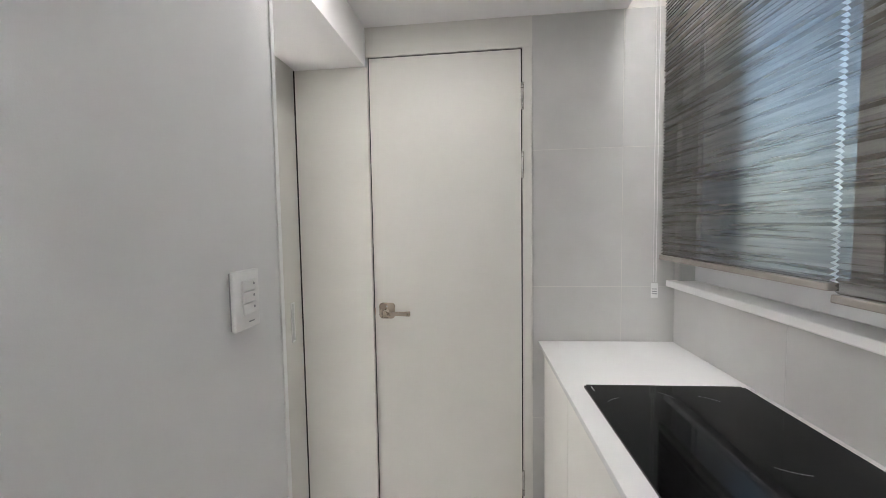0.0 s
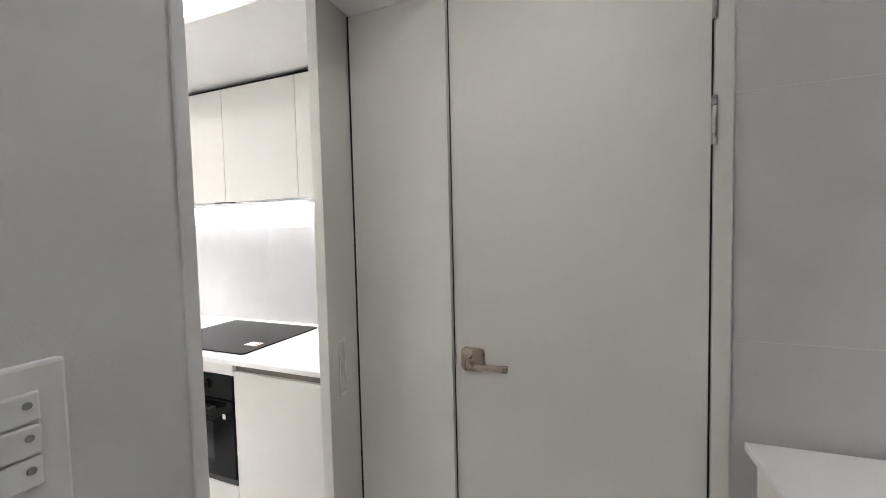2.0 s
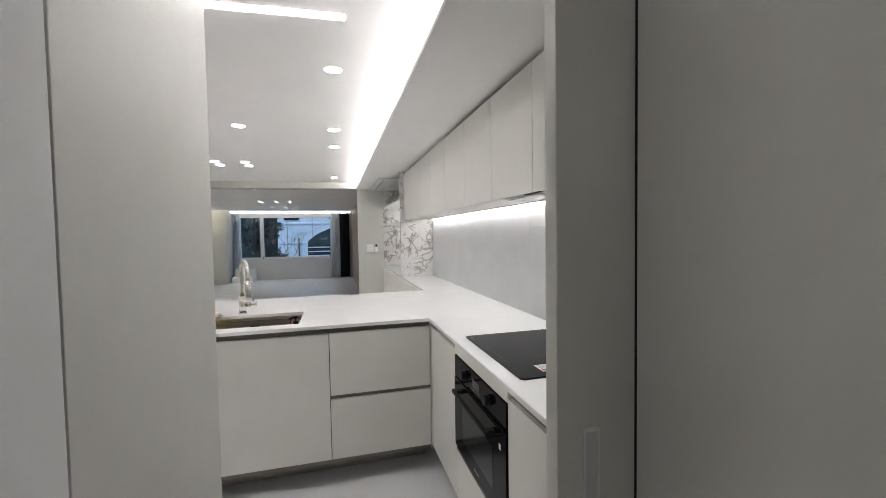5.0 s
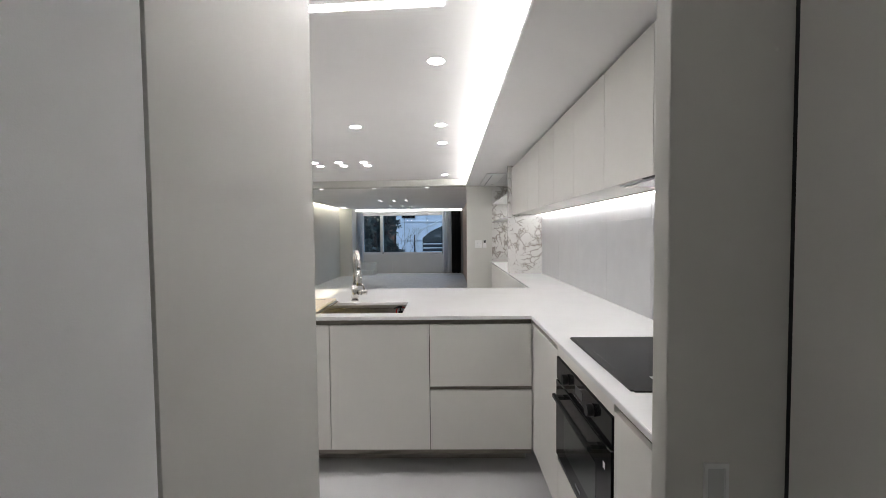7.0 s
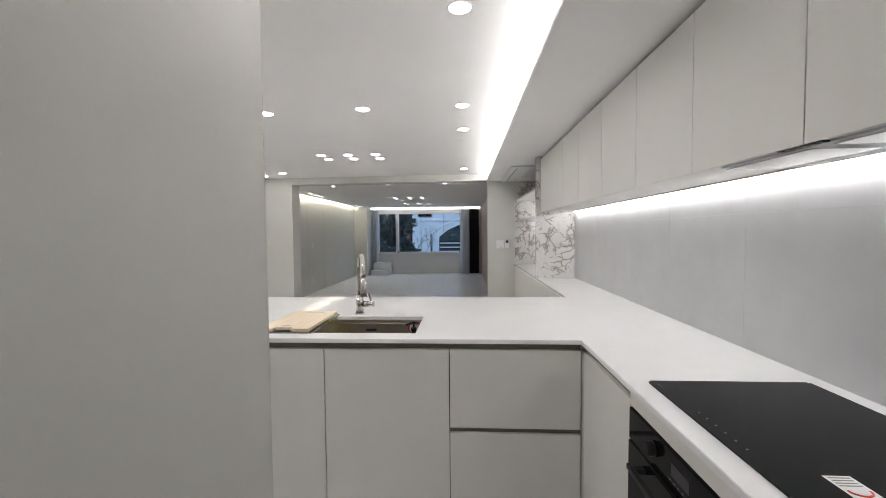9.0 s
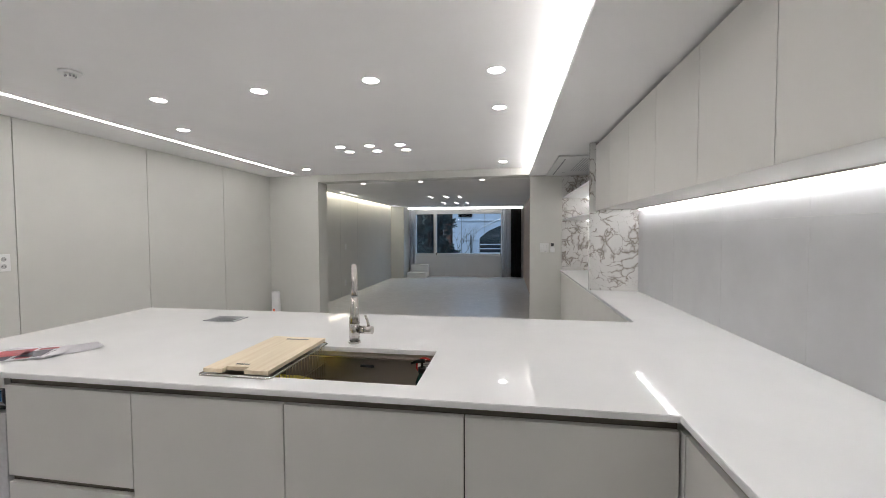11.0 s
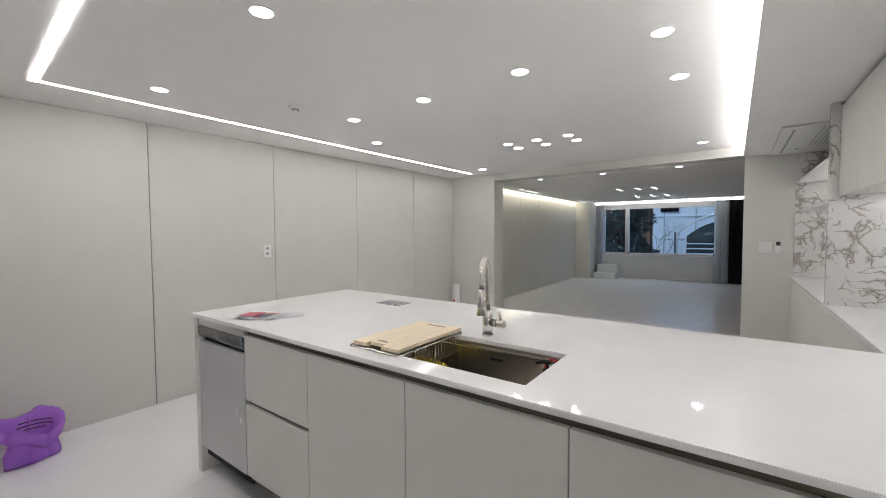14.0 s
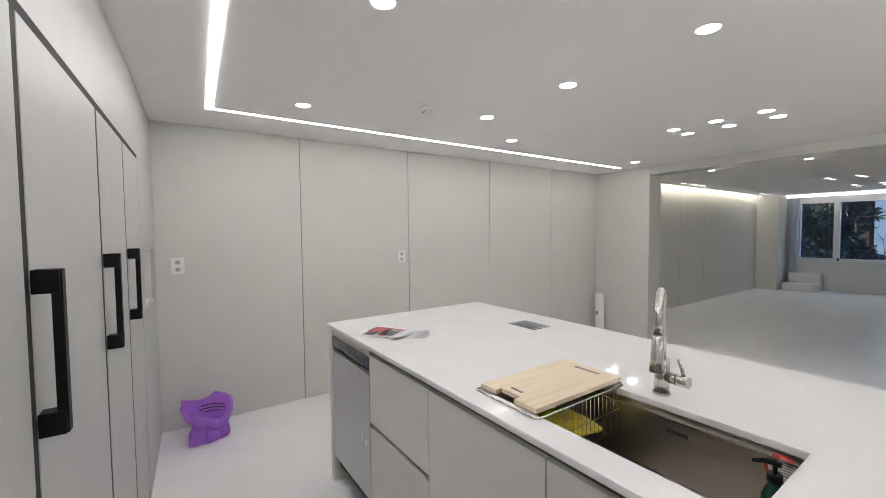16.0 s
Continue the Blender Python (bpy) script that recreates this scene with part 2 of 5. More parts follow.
# ---- shell ----
structure("wall_south", box(-7.0, -0.7, SOUTH - 0.15, SOUTH - 0.012, 0, 2.5), PANEL_JOINT, "dark backing behind greige wall panels", "wall")
structure("wall_north", box(PIER - 0.26, PART_X0, NORTH + 0.0011, NORTH + 0.2, 0, 2.5), GROUT, "wall behind pale grey splash tiles", "wall")
wall_pier_south = structure("wall_pier_south", box(PIER - 0.26, PIER, SOUTH - 0.012, OPEN_S, 0, CEIL_Z), WALLPAPER, "greige papered pier beside the wide opening", "wall")
wall_pier_north = structure("wall_pier_north", box(PIER - 0.26, PIER, OPEN_N, NORTH + 0.012, 0, CEIL_Z), WALLPAPER, "greige papered pier with switch plate", "wall")
wall_header = structure("wall_header", box(PIER - 0.26, PIER, OPEN_S, OPEN_N, HEADER_Z, CEIL_Z), WALLPAPER, "greige papered beam over the opening", "wall")
skewed((wall_pier_south, wall_pier_north, wall_header), PIER, 0.2)
# kitchen ceiling with a slot for the light line
structure("ceiling_kitchen", box(PIER - 0.26, PART_X0, SOUTH - 0.15, NORTH + 0.2, CEIL_Z, CEIL_Z + 0.1), CEIL, "white papered kitchen ceiling", "ceiling")
SOFF_Y = 1.72
structure("ceiling_soffit", boxes([(PIER, PART_X0 + 0.06, SOFF_Y, NORTH, SOFFIT_Z, SOFFIT_Z + 0.02), (PIER, PART_X0 + 0.06, SOFF_Y + 0.14, NORTH, SOFFIT_Z + 0.02, CEIL_Z)]), CEIL, "white dropped ceiling strip with a light cove", "ceiling")
cove = thing("cove_light", (PIER + 1, SOFF_Y + 0.11, SOFFIT_Z + 0.02), "white light strip in the ceiling cove", "light", kind="structure")
part("light_strip", box(PIER + 0.02, PART_X0 - 0.02, SOFF_Y + 0.09, SOFF_Y + 0.13, SOFFIT_Z + 0.021, SOFFIT_Z + 0.03), LED_COVE, cove)
line = thing("ceiling_light_line", (-1.88, -1.6, CEIL_Z), "bright white light line set into the ceiling", "light", kind="structure")
part("light_strip", box(-6.62, -1.885, -1.62, -1.59, CEIL_Z - 0.003, CEIL_Z - 0.0005), LED, line)
cross = box(-0.02, 0.02, -0.018, 3.03, CEIL_Z - 0.003, CEIL_Z - 0.0005)
bmesh.ops.rotate(cross, verts=cross.verts, cent=(0, 0, 0), matrix=Matrix.Rotation(SKEW, 3, "Z"))
bmesh.ops.translate(cross, verts=cross.verts, vec=(-1.905, -1.603, -0.0002))
part("light_strip", cross, LED, line)

# wall panels: greige boards with open joints
panels = thing("wall_panels", (-4.0, SOUTH, 0), "matt greige wall panels with thin dark joints", "wall", kind="structure")
SEAMS = [-6.92, -5.879, -4.79, -3.689, -2.617, -1.30]
for a, b in zip(SEAMS, SEAMS[1:]):
    part("panel", box(a + 0.003, b - 0.003, SOUTH - 0.0118, SOUTH, 0.001, CEIL_Z - 0.002, 0.0015), WALLPAPER, panels)

# partition
structure("wall_partition", boxes([(-0.705, PART_X1, UTIL_S, 1.035, 0, CEIL_Z + 0.02), (-0.75, -0.72, UTIL_S, 1.002, 0, CEIL_Z + 0.02), (-0.72, -0.705, UTIL_S, 1.0, 0, CEIL_Z)]), UTIL_WALL, "pale grey papered partition wall", "wall")
solid("trim", boxes([(PART_X1 - 0.012, PART_X1 + 0.004, 1.026, 1.041, 0, 2.13), (PART_X1 - 0.05, PART_X1 - 0.012, 1.036, 1.041, 0, 2.13)], 0.0015), WHITE_PLASTIC, "ivory edge trim of the doorway", "trim", kind="structure")
for piece in ((PART_X0 + 0.08, -0.341, DOOR_Y - 0.02, DOOR_Y + 0.15, 0, 2.128), (-0.341, 0.323, DOOR_Y + 0.045, DOOR_Y + 0.15, 0, 2.172), (PART_X0 + 0.03, 0.36, DOOR_Y, DOOR_Y + 0.15, 2.174, CEIL_Z + 0.02), (0.36, 1.2, DOOR_Y + 0.0011, DOOR_Y + 0.15, 0, CEIL_Z + 0.02), (0.70, 1.2, DOOR_Y, DOOR_Y + 0.15, CEIL_Z + 0.0205, CEIL_Z + 0.2)):
    structure("wall_utility_end", box(*piece), DOOR_FILM, "ivory end wall of the utility room", "wall")
structure("wall_pocket", boxes([(PART_X0, PART_X0 + 0.03, 1.80, NORTH + 0.2, 0, 2.128), (PART_X0, PART_X0 + 0.03, 1.02, NORTH + 0.2, 2.2, CEIL_Z + 0.02), (PART_X0 + 0.03, PART_X0 + 0.1, DOOR_Y + 0.15, NORTH + 0.2, 0, CEIL_Z)]), DOOR_FILM, "ivory wall beside the sliding door", "wall")
structure("ceiling_utility", boxes([(PART_X0, 0.74, UTIL_S, DOOR_Y + 0.15, CEIL_Z + 0.02, CEIL_Z + 0.12), (0.74, 1.6, UTIL_S, DOOR_Y + 0.15, CEIL_Z + 0.123, CEIL_Z + 0.22), (0.70, 0.739, UTIL_S, DOOR_Y, CEIL_Z + 0.121, CEIL_Z + 0.2)]), CEIL, "white utility room ceiling with a blind box", "ceiling")
structure("wall_utility_back", box(PART_X0, 1.6, UTIL_S - 0.15, UTIL_S, 0, CEIL_Z + 0.22), UTIL_WALL, "pale grey end wall of the utility room", "wall")
WY0, WY1, WZ0, WZ1 = -0.6, 1.83, 1.20, 2.32
util_wall = structure("wall_utility_window", boxes([(WIN_X + 0.0011, 1.14, UTIL_S, DOOR_Y + 0.012, 0, WZ0 - 0.03), (WIN_X + 0.0011, 1.14, UTIL_S, WY0, WZ0 - 0.03, CEIL_Z + 0.12), (WIN_X + 0.0011, 1.14, WY1, DOOR_Y + 0.012, WZ0 - 0.03, CEIL_Z + 0.12), (WIN_X + 0.0011, 1.14, WY0, WY1, WZ1, CEIL_Z + 0.12)]), GROUT, "wall behind pale grey tiles with the window", "wall")
structure("ceiling_bulkhead", boxes([(-0.67, -0.352, 1.041, DOOR_Y, 2.13, CEIL_Z + 0.02), (PART_X0, -0.725, 1.035, 1.735, 2.13, CEIL_Z + 0.02), (-0.725, -0.67, 1.041, DOOR_Y, 2.16, CEIL_Z + 0.02), (-0.67, -0.352, 1.0, 1.041, 2.131, CEIL_Z + 0.02)]), CEIL, "white bulkhead over the sliding door", "ceiling")
blind_lamp = thing("blind_box_light", (0.80, 0.2, 2.38), "white light strip in the blind box", "light", kind="structure")
part("light_strip", box(0.742, 0.760, UTIL_S + 0.1, 1.59, 2.38, 2.398), LED_UTIL, blind_lamp)

# tiles of the utility end wall and window wall
end_tiles = thing("wall_tiles", (0.65, DOOR_Y, 0), "pale grey wall tiles with thin joints", "wall tiles", kind="structure")
ROWS_Z = [0.002, 0.585, 1.168, 1.748, CEIL_Z + 0.018]
for xa, xb in ((0.364, 0.731), (0.731, WIN_X + 0.01)):
    for za, zb in zip(ROWS_Z, ROWS_Z[1:]):
        part("tile", box(xa + 0.0008, xb - 0.0008, DOOR_Y, DOOR_Y + 0.0010, za + 0.0008, zb - 0.0008, 0.0006, seg=1), UTIL_TILE, end_tiles)
win_tiles = thing("wall_tiles", (WIN_X, 0.5, 0.937), "pale grey splash tiles below the window", "wall tiles", kind="structure")
for ya, yb in ((1.271, DOOR_Y), (0.68, 1.271), (0.09, 0.68), (-0.5, 0.09), (-1.09, -0.5), (UTIL_S, -1.09)):
    part("tile", box(WIN_X, WIN_X + 0.0010, ya + 0.001, yb - 0.001, 0.60, WZ0 - 0.031, 0.0006, seg=1), UTIL_TILE, win_tiles)
for za, zb in ((WZ0 - 0.03, 1.748), (1.748, 2.35)):
    part("tile", box(WIN_X, WIN_X + 0.0010, WY1 + 0.002, DOOR_Y - 0.001, za + 0.001, zb - 0.001, 0.0006, seg=1), UTIL_TILE, win_tiles)

# living room shell
structure("wall_living_south", box(FAR_X - 0.3, PIER - 0.26, LIV_S - 0.15, LIV_S, 0, 2.4), WALLPAPER, "greige living room wall", "wall")
for x in (-9.63, -10.65):
    structure("trim_wall_joint", box(x - 0.0018, x + 0.0018, LIV_S - 0.001, LIV_S + 0.0005, 0.001, 2.395), PANEL_JOINT, "thin joint between living room wall panels", "trim")
structure("wall_living_north", box(FAR_X - 0.3, PIER - 0.26, LIV_N, LIV_N + 0.15, 0, 2.4), BROWN_PANEL, "brown panelled living room wall", "wall")
structure("wall_living_column", box(FAR_X, -13.5, LIV_S, -1.78, 0, 2.4), WALLPAPER, "greige column beside the window", "wall")
structure("ceiling_living", box(-13.85, PIER - 0.26, LIV_S + 0.12, LIV_N, 2.25, 2.39), CEIL, "white living room ceiling", "ceiling")
structure("ceiling_upper", boxes([(FAR_X - 0.3, PIER - 0.26, LIV_S - 0.15, LIV_N + 0.15, 2.40, 2.5)]), CEIL, "white ceiling above the light coves", "ceiling")
far_cove = thing("cove_light", (-13.9, 0, 2.3), "bright white light strip above the window", "light", kind="structure")
part("light_strip", box(-13.90, -13.87, -1.74, LIV_N - 0.05, 2.178, 2.246, 0.004), LED_FAR, far_cove)
side_cove = thing("cove_light", (-10, LIV_S + 0.1, 2.39), "white light strip along the wall", "light", kind="structure")
part("light_strip", box(-13.4, PIER - 0.32, LIV_S + 0.09, LIV_S + 0.112, 2.33, 2.36), LED_SIDE, side_cove)
structure("wall_living_window", boxes([(FAR_X - 0.2, FAR_X, LIV_S, LIV_N, 0, 0.70), (FAR_X - 0.2, FAR_X, LIV_S, LIV_N, 2.1, 2.4), (FAR_X - 0.2, FAR_X, LIV_S, -1.62, 0.7, 2.1), (FAR_X - 0.2, FAR_X, 1.28, LIV_N, 0.7, 2.1)]), UTIL_WALL, "white wall round the living room window", "wall")


# ---- utility room ----
def utility_door():
    d = thing("door_1", (0, DOOR_Y, 0), "closed ivory flush door with a satin lever handle", "door", kind="structure")
    leaf = part("leaf", box(-0.336, 0.317, DOOR_Y - 0.004, DOOR_Y + 0.036, 0.006, 2.166, 0.0015), DOOR_FILM, d)
    part("door_gap", boxes([(-0.341, -0.336, DOOR_Y + 0.0005, DOOR_Y + 0.036, 0, 2.172), (0.317, 0.323, DOOR_Y + 0.005, DOOR_Y + 0.036, 0, 2.172), (-0.336, 0.317, DOOR_Y + 0.005, DOOR_Y + 0.036, 2.166, 2.172)]), GAP, d)
    part("door_frame", box(0.323, 0.3605, DOOR_Y - 0.008, DOOR_Y + 0.045, 0, 2.173, 0.002), DOOR_FILM, d)
    hx, hz = -0.279, 1.058
    rose = bmesh.new()
    rim = []
    for y, q in ((DOOR_Y - 0.004, 0.0), (DOOR_Y - 0.011, 0.0), (DOOR_Y - 0.0125, 0.0008), (DOOR_Y - 0.013, 0.003)):
        ring = []
        for sx, sz, a0 in ((1, 1, 0), (-1, 1, 1), (-1, -1, 2), (1, -1, 3)):
            for k in range(6):
                t = (a0 + k / 5) * math.pi / 2
                ring.append(rose.verts.new((hx + sx * 0.019 + (0.017 - q) * math.cos(t), y, hz + sz * 0.019 + (0.017 - q) * math.sin(t))))
        rim.append(ring)
    for ra, rb in zip(rim, rim[1:]):
        for k in range(24):
            rose.faces.new((ra[k], ra[(k + 1) % 24], rb[(k + 1) % 24], rb[k]))
    rose.faces.new(rim[-1])
    bmesh.ops.recalc_face_normals(rose, faces=rose.faces)
    r = part("rose", rose, BRASS_NICKEL, d, "satin bronze square rose")
    bar = bmesh.new()
    rings = []
    for ox, oy, wx, h0 in ((-0.002, 0.013, 0.011, 0.010), (-0.002, 0.038, 0.010, 0.010), (0.001, 0.049, 0.009, 0.009), (0.012, 0.056, 0.006, 0.008), (0.03, 0.058, 0.0055, 0.0075), (0.07, 0.057, 0.0055, 0.0085), (0.112, 0.055, 0.006, 0.0105), (0.115, 0.0548, 0.004, 0.0085)):
        along = min(1.0, max(0.0, (ox + 0.002) / 0.014))
        dx, dy = wx * (1 - along), wx * along
        cz = hz - 0.004
        p = Vector((hx + ox, DOOR_Y - oy, cz))
        e = Vector((dx, -dy, 0))
        up = Vector((0, 0, h0))
        rings.append([bar.verts.new(p + e * u + up * v) for u, v in ((1, 0.6), (0.6, 1), (-0.6, 1), (-1, 0.6), (-1, -0.6), (-0.6, -1), (0.6, -1), (1, -0.6))])
    for ra, rb in zip(rings, rings[1:]):
        for k in range(8):
            bar.faces.new((ra[k], ra[(k + 1) % 8], rb[(k + 1) % 8], rb[k])).smooth = True
    bar.faces.new(rings[-1])
    bmesh.ops.recalc_face_normals(bar, faces=bar.faces)
    part("lever", bar, BRASS_NICKEL, d, "satin bronze lever")
    part("turn_button", cyl((hx, DOOR_Y - 0.013, hz + 0.02), (hx, DOOR_Y - 0.015, hz + 0.02), 0.0035, seg=16), GREY_PLASTIC, d)
    part("latch_plate", box(-0.337, -0.332, DOOR_Y - 0.007, DOOR_Y - 0.0042, hz - 0.02, hz + 0.012), BRASS_NICKEL, d)
    for z0 in (1.915, 1.63, 0.235):
        h = boxes([(0.316, 0.324, DOOR_Y - 0.016, DOOR_Y - 0.004, z0, z0 + 0.112)], 0.003)
        cyl((0.322, DOOR_Y - 0.013, z0), (0.322, DOOR_Y - 0.013, z0 + 0.112), 0.0065, seg=14, into=h)
        for k in (0.022, 0.09):
            cyl((0.322, DOOR_Y - 0.013, z0 + k), (0.322, DOOR_Y - 0.013, z0 + k + 0.002), 0.0072, seg=14, into=h)
        part("hinge", h, STEEL, d, "steel butt hinge")


utility_door()


def sliding_door():
    d = thing("sliding_door", (-0.696, 1.8, 0), "ivory sliding door pushed almost fully into its pocket", "door")
    part("leaf", box(-0.714, -0.678, 1.703, DOOR_Y - 0.006, 0.01, 2.145, 0.002), DOOR_FILM, d)
    pull = boxes([(-0.6785, -0.6745, 1.750, 1.754, 0.936, 1.11), (-0.6785, -0.6745, 1.776, 1.780, 0.936, 1.11), (-0.6785, -0.6745, 1.754, 1.776, 1.104, 1.11), (-0.6785, -0.6745, 1.754, 1.776, 0.936, 0.942), ])
    fp = part("flush_pull", pull, WHITE_PLASTIC, d, "white flush pull")
    part("recess", box(-0.6785, -0.6776, 1.754, 1.776, 0.942, 1.104), mat("pull_recess", (0.62, 0.62, 0.61), 0.6, var=0), fp)
    part("seal", box(-0.6778, -0.6705, 1.8515, 1.858, 0.0, 2.129), GAP, d)


sliding_door()
structure("trim_track", box(-0.712, -0.684, 1.045, 1.853, 2.147, 2.158), GAP, "dark sliding door track", "trim")


def wall_switch(name, x, y0, y1, z0, z1, label, sign=1, cols=1, rows=3):
    """A rocker plate on a wall facing +x."""
    d = thing(name, (x, (y0 + y1) / 2, z0), label, "light switch")
    part("back_box", box(x, x + 0.005, y0 + 0.003, y1 - 0.003, z0 + 0.003, z1 - 0.003), GREY_PLASTIC, d)
    part("plate", box(x + 0.004, x + 0.013, y0, y1, z0, z1, 0.003), WHITE_PLASTIC, d)
    x += 0.004
    w, h = (y1 - y0), (z1 - z0)
    for c in range(cols):
        for r in range(rows):
            ya = y0 + w * (0.28 if cols == 1 else 0.12 + 0.39 * c)
            yb = ya + w * (0.50 if cols == 1 else 0.36)
            za = z0 + h * (0.24 + 0.2 * r)
            k = box(x + 0.009, x + 0.0135, ya, yb, za + 0.0008, za + h * 0.195, 0.0018)
            if r == 0 and cols == 1:
                bmesh.ops.rotate(k, verts=k.verts, cent=(x + 0.009, ya, za + h * 0.1), matrix=Matrix.Rotation(radians(-5), 3, "Y"))
            rk = part("rocker", k, WHITE_PLASTIC, d)
            part("indicator", cyl((x + 0.0135, yb - w * 0.09, za + h * 0.12), (x + 0.0141, yb - w * 0.09, za + h * 0.12), 0.0028, seg=14), GREY_PLASTIC, rk)
    part("maker_mark", box(x + 0.009, x + 0.0093, y0 + w * 0.52, y0 + w * 0.76, z0 + h * 0.10, z0 + h * 0.125), GREY_PLASTIC, d)
    return d


wall_switch("light_switch", PART_X1, 0.837, 0.921, 1.236, 1.356, "white triple rocker switch on the pale grey wall")


UTIL_SIDE = [util_wall, win_tiles]


def utility_counter():
    UTIL_SIDE.append(solid("utility_worktop", box(0.385, WIN_X - 0.001, UTIL_S + 0.03, DOOR_Y - 0.001, 0.917, COUNTER, 0.002), QUARTZ, "white quartz worktop along the window", "worktop"))
    ys = [DOOR_Y - 0.002, 1.45, 0.93, 0.41, -0.11, -0.63, -1.15, UTIL_S + 0.002]
    for b, a in zip(ys, ys[1:]):
        d = thing("base_cabinet", (0.68, (a + b) / 2, 0), "matt ivory base cabinet under the worktop", "cabinet", "utility base cabinets")
        UTIL_SIDE.append(d)
        part("body", box(0.43, WIN_X - 0.002, a, b, 0.1, 0.9165), CABINET, d)
        part("door", box(0.41, 0.4285, a + 0.0015, b - 0.0015, 0.10, 0.885, 0.001), CABINET, d)
        part("grip_profile", box(0.4255, 0.4298, a, b, 0.8855, 0.9165), PROFILE, d)
        part("plinth", box(0.47, 0.49, a, b, 0.0, 0.0995), PROFILE, d)


utility_counter()


MARK_GREY = mat("printed_grey", (0.25, 0.25, 0.26), 0.5, var=0)


def hob(name, x0, x1, y0, y1, label, sticker):
    d = thing(name, ((x0 + x1) / 2, (y0 + y1) / 2, COUNTER), label, "hob")
    g = box(x0, x1, y0, y1, COUNTER + 0.0004, COUNTER + 0.006)
    bmesh.ops.bevel(g, geom=[e for e in g.edges if abs(e.verts[0].co.z - e.verts[1].co.z) > 0.003], offset=0.008, segments=4, affect="EDGES")
    part("glass", g, BLACK_GLASS, d)
    w, h = x1 - x0, y1 - y0
    zt = COUNTER + 0.0061
    if not sticker:
        for cx, cy, r, a0 in ((0.22, 0.70, 0.09, 1.9), (0.30, 0.80, 0.09, 0.3), (0.72, 0.45, 0.11, 4.0), (0.55, 0.72, 0.1, 0.6)):
            pts = [(x0 + w * cx + r * math.cos(a0 + k * 0.11), y0 + h * cy + r * math.sin(a0 + k * 0.11), zt) for k in range(6)]
            part("zone_mark", tube(pts, 0.0005, 4), MARK_GREY, d, "thin grey cooking zone mark")
    return d


hob2 = hob("utility_hob", 0.443, 0.911, 0.80, 1.39, "black glass hob set on the utility worktop", False)
part("maker_mark", box(0.461, 0.465, 1.345, 1.375, COUNTER + 0.006, COUNTER + 0.0063), MARK_GREY, hob2)


def fabric(name, base, trans, clear=0.0, streaks=None):
    m = bpy.data.materials.new(name)
    m.use_nodes = True
    nt = m.node_tree
    out = nt.nodes["Material Output"]
    bs = nt.nodes["Principled BSDF"]
    bs.inputs["Base Color"].default_value = (*base, 1)
    bs.inputs["Roughness"].default_value = 0.8
    n = nt.nodes.new("ShaderNodeTexNoise")
    n.inputs["Scale"].default_value = 250
    geo = nt.nodes.new("ShaderNodeNewGeometry")
    nt.links.new(geo.outputs["Position"], n.inputs["Vector"])
    bp = nt.nodes.new("ShaderNodeBump")
    bp.inputs["Strength"].default_value = 0.3
    bp.inputs["Distance"].default_value = 0.001
    nt.links.new(n.outputs["Fac"], bp.inputs["Height"])
    nt.links.new(bp.outputs[0], bs.inputs["Normal"])
    tr = nt.nodes.new("ShaderNodeBsdfTranslucent")
    tr.inputs["Color"].default_value = (*[min(1, c * 2.2) for c in base], 1)
    if clear:
        tp = nt.nodes.new("ShaderNodeBsdfTransparent")
        m2 = nt.nodes.new("ShaderNodeMixShader")
        m2.inputs[0].default_value = clear
        # stretched noise in the transparency imitates streaks of daylight
        if streaks:
            mp = nt.nodes.new("ShaderNodeMapping")
            mp.inputs["Scale"].default_value = streaks
            nt.links.new(geo.outputs["Position"], mp.inputs["Vector"])
            wv = nt.nodes.new("ShaderNodeTexNoise")
            wv.inputs["Scale"].default_value, wv.inputs["Detail"].default_value = 1.0, 3
            nt.links.new(mp.outputs[0], wv.inputs["Vector"])
            mr = nt.nodes.new("ShaderNodeMapRange")
            mr.inputs[1].default_value, mr.inputs[2].default_value = 0.36, 0.66
            mr.inputs[3].default_value, mr.inputs[4].default_value = 0.7 * clear, min(1.0, 1.3 * clear)
            nt.links.new(wv.outputs["Fac"], mr.inputs[0])
            nt.links.new(mr.outputs[0], m2.inputs[0])
        nt.links.new(tr.outputs[0], m2.inputs[1])
        nt.links.new(tp.outputs[0], m2.inputs[2])
        tr = m2
    mx = nt.nodes.new("ShaderNodeMixShader")
    mx.inputs[0].default_value = trans
    nt.links.new(bs.outputs[0], mx.inputs[1])
    nt.links.new(tr.outputs[0], mx.inputs[2])
    nt.links.new(mx.outputs[0], out.inputs["Surface"])
    return m


BLIND = fabric("taupe_blind_fabric", (0.125, 0.112, 0.095), 0.62, 0.68, (3.0, 2.5, 90.0))
SHEER = fabric("white_sheer_fabric", (0.78, 0.81, 0.86), 0.65)
DRAPE = fabric("black_drape_fabric", (0.02, 0.018, 0.017), 0.02)


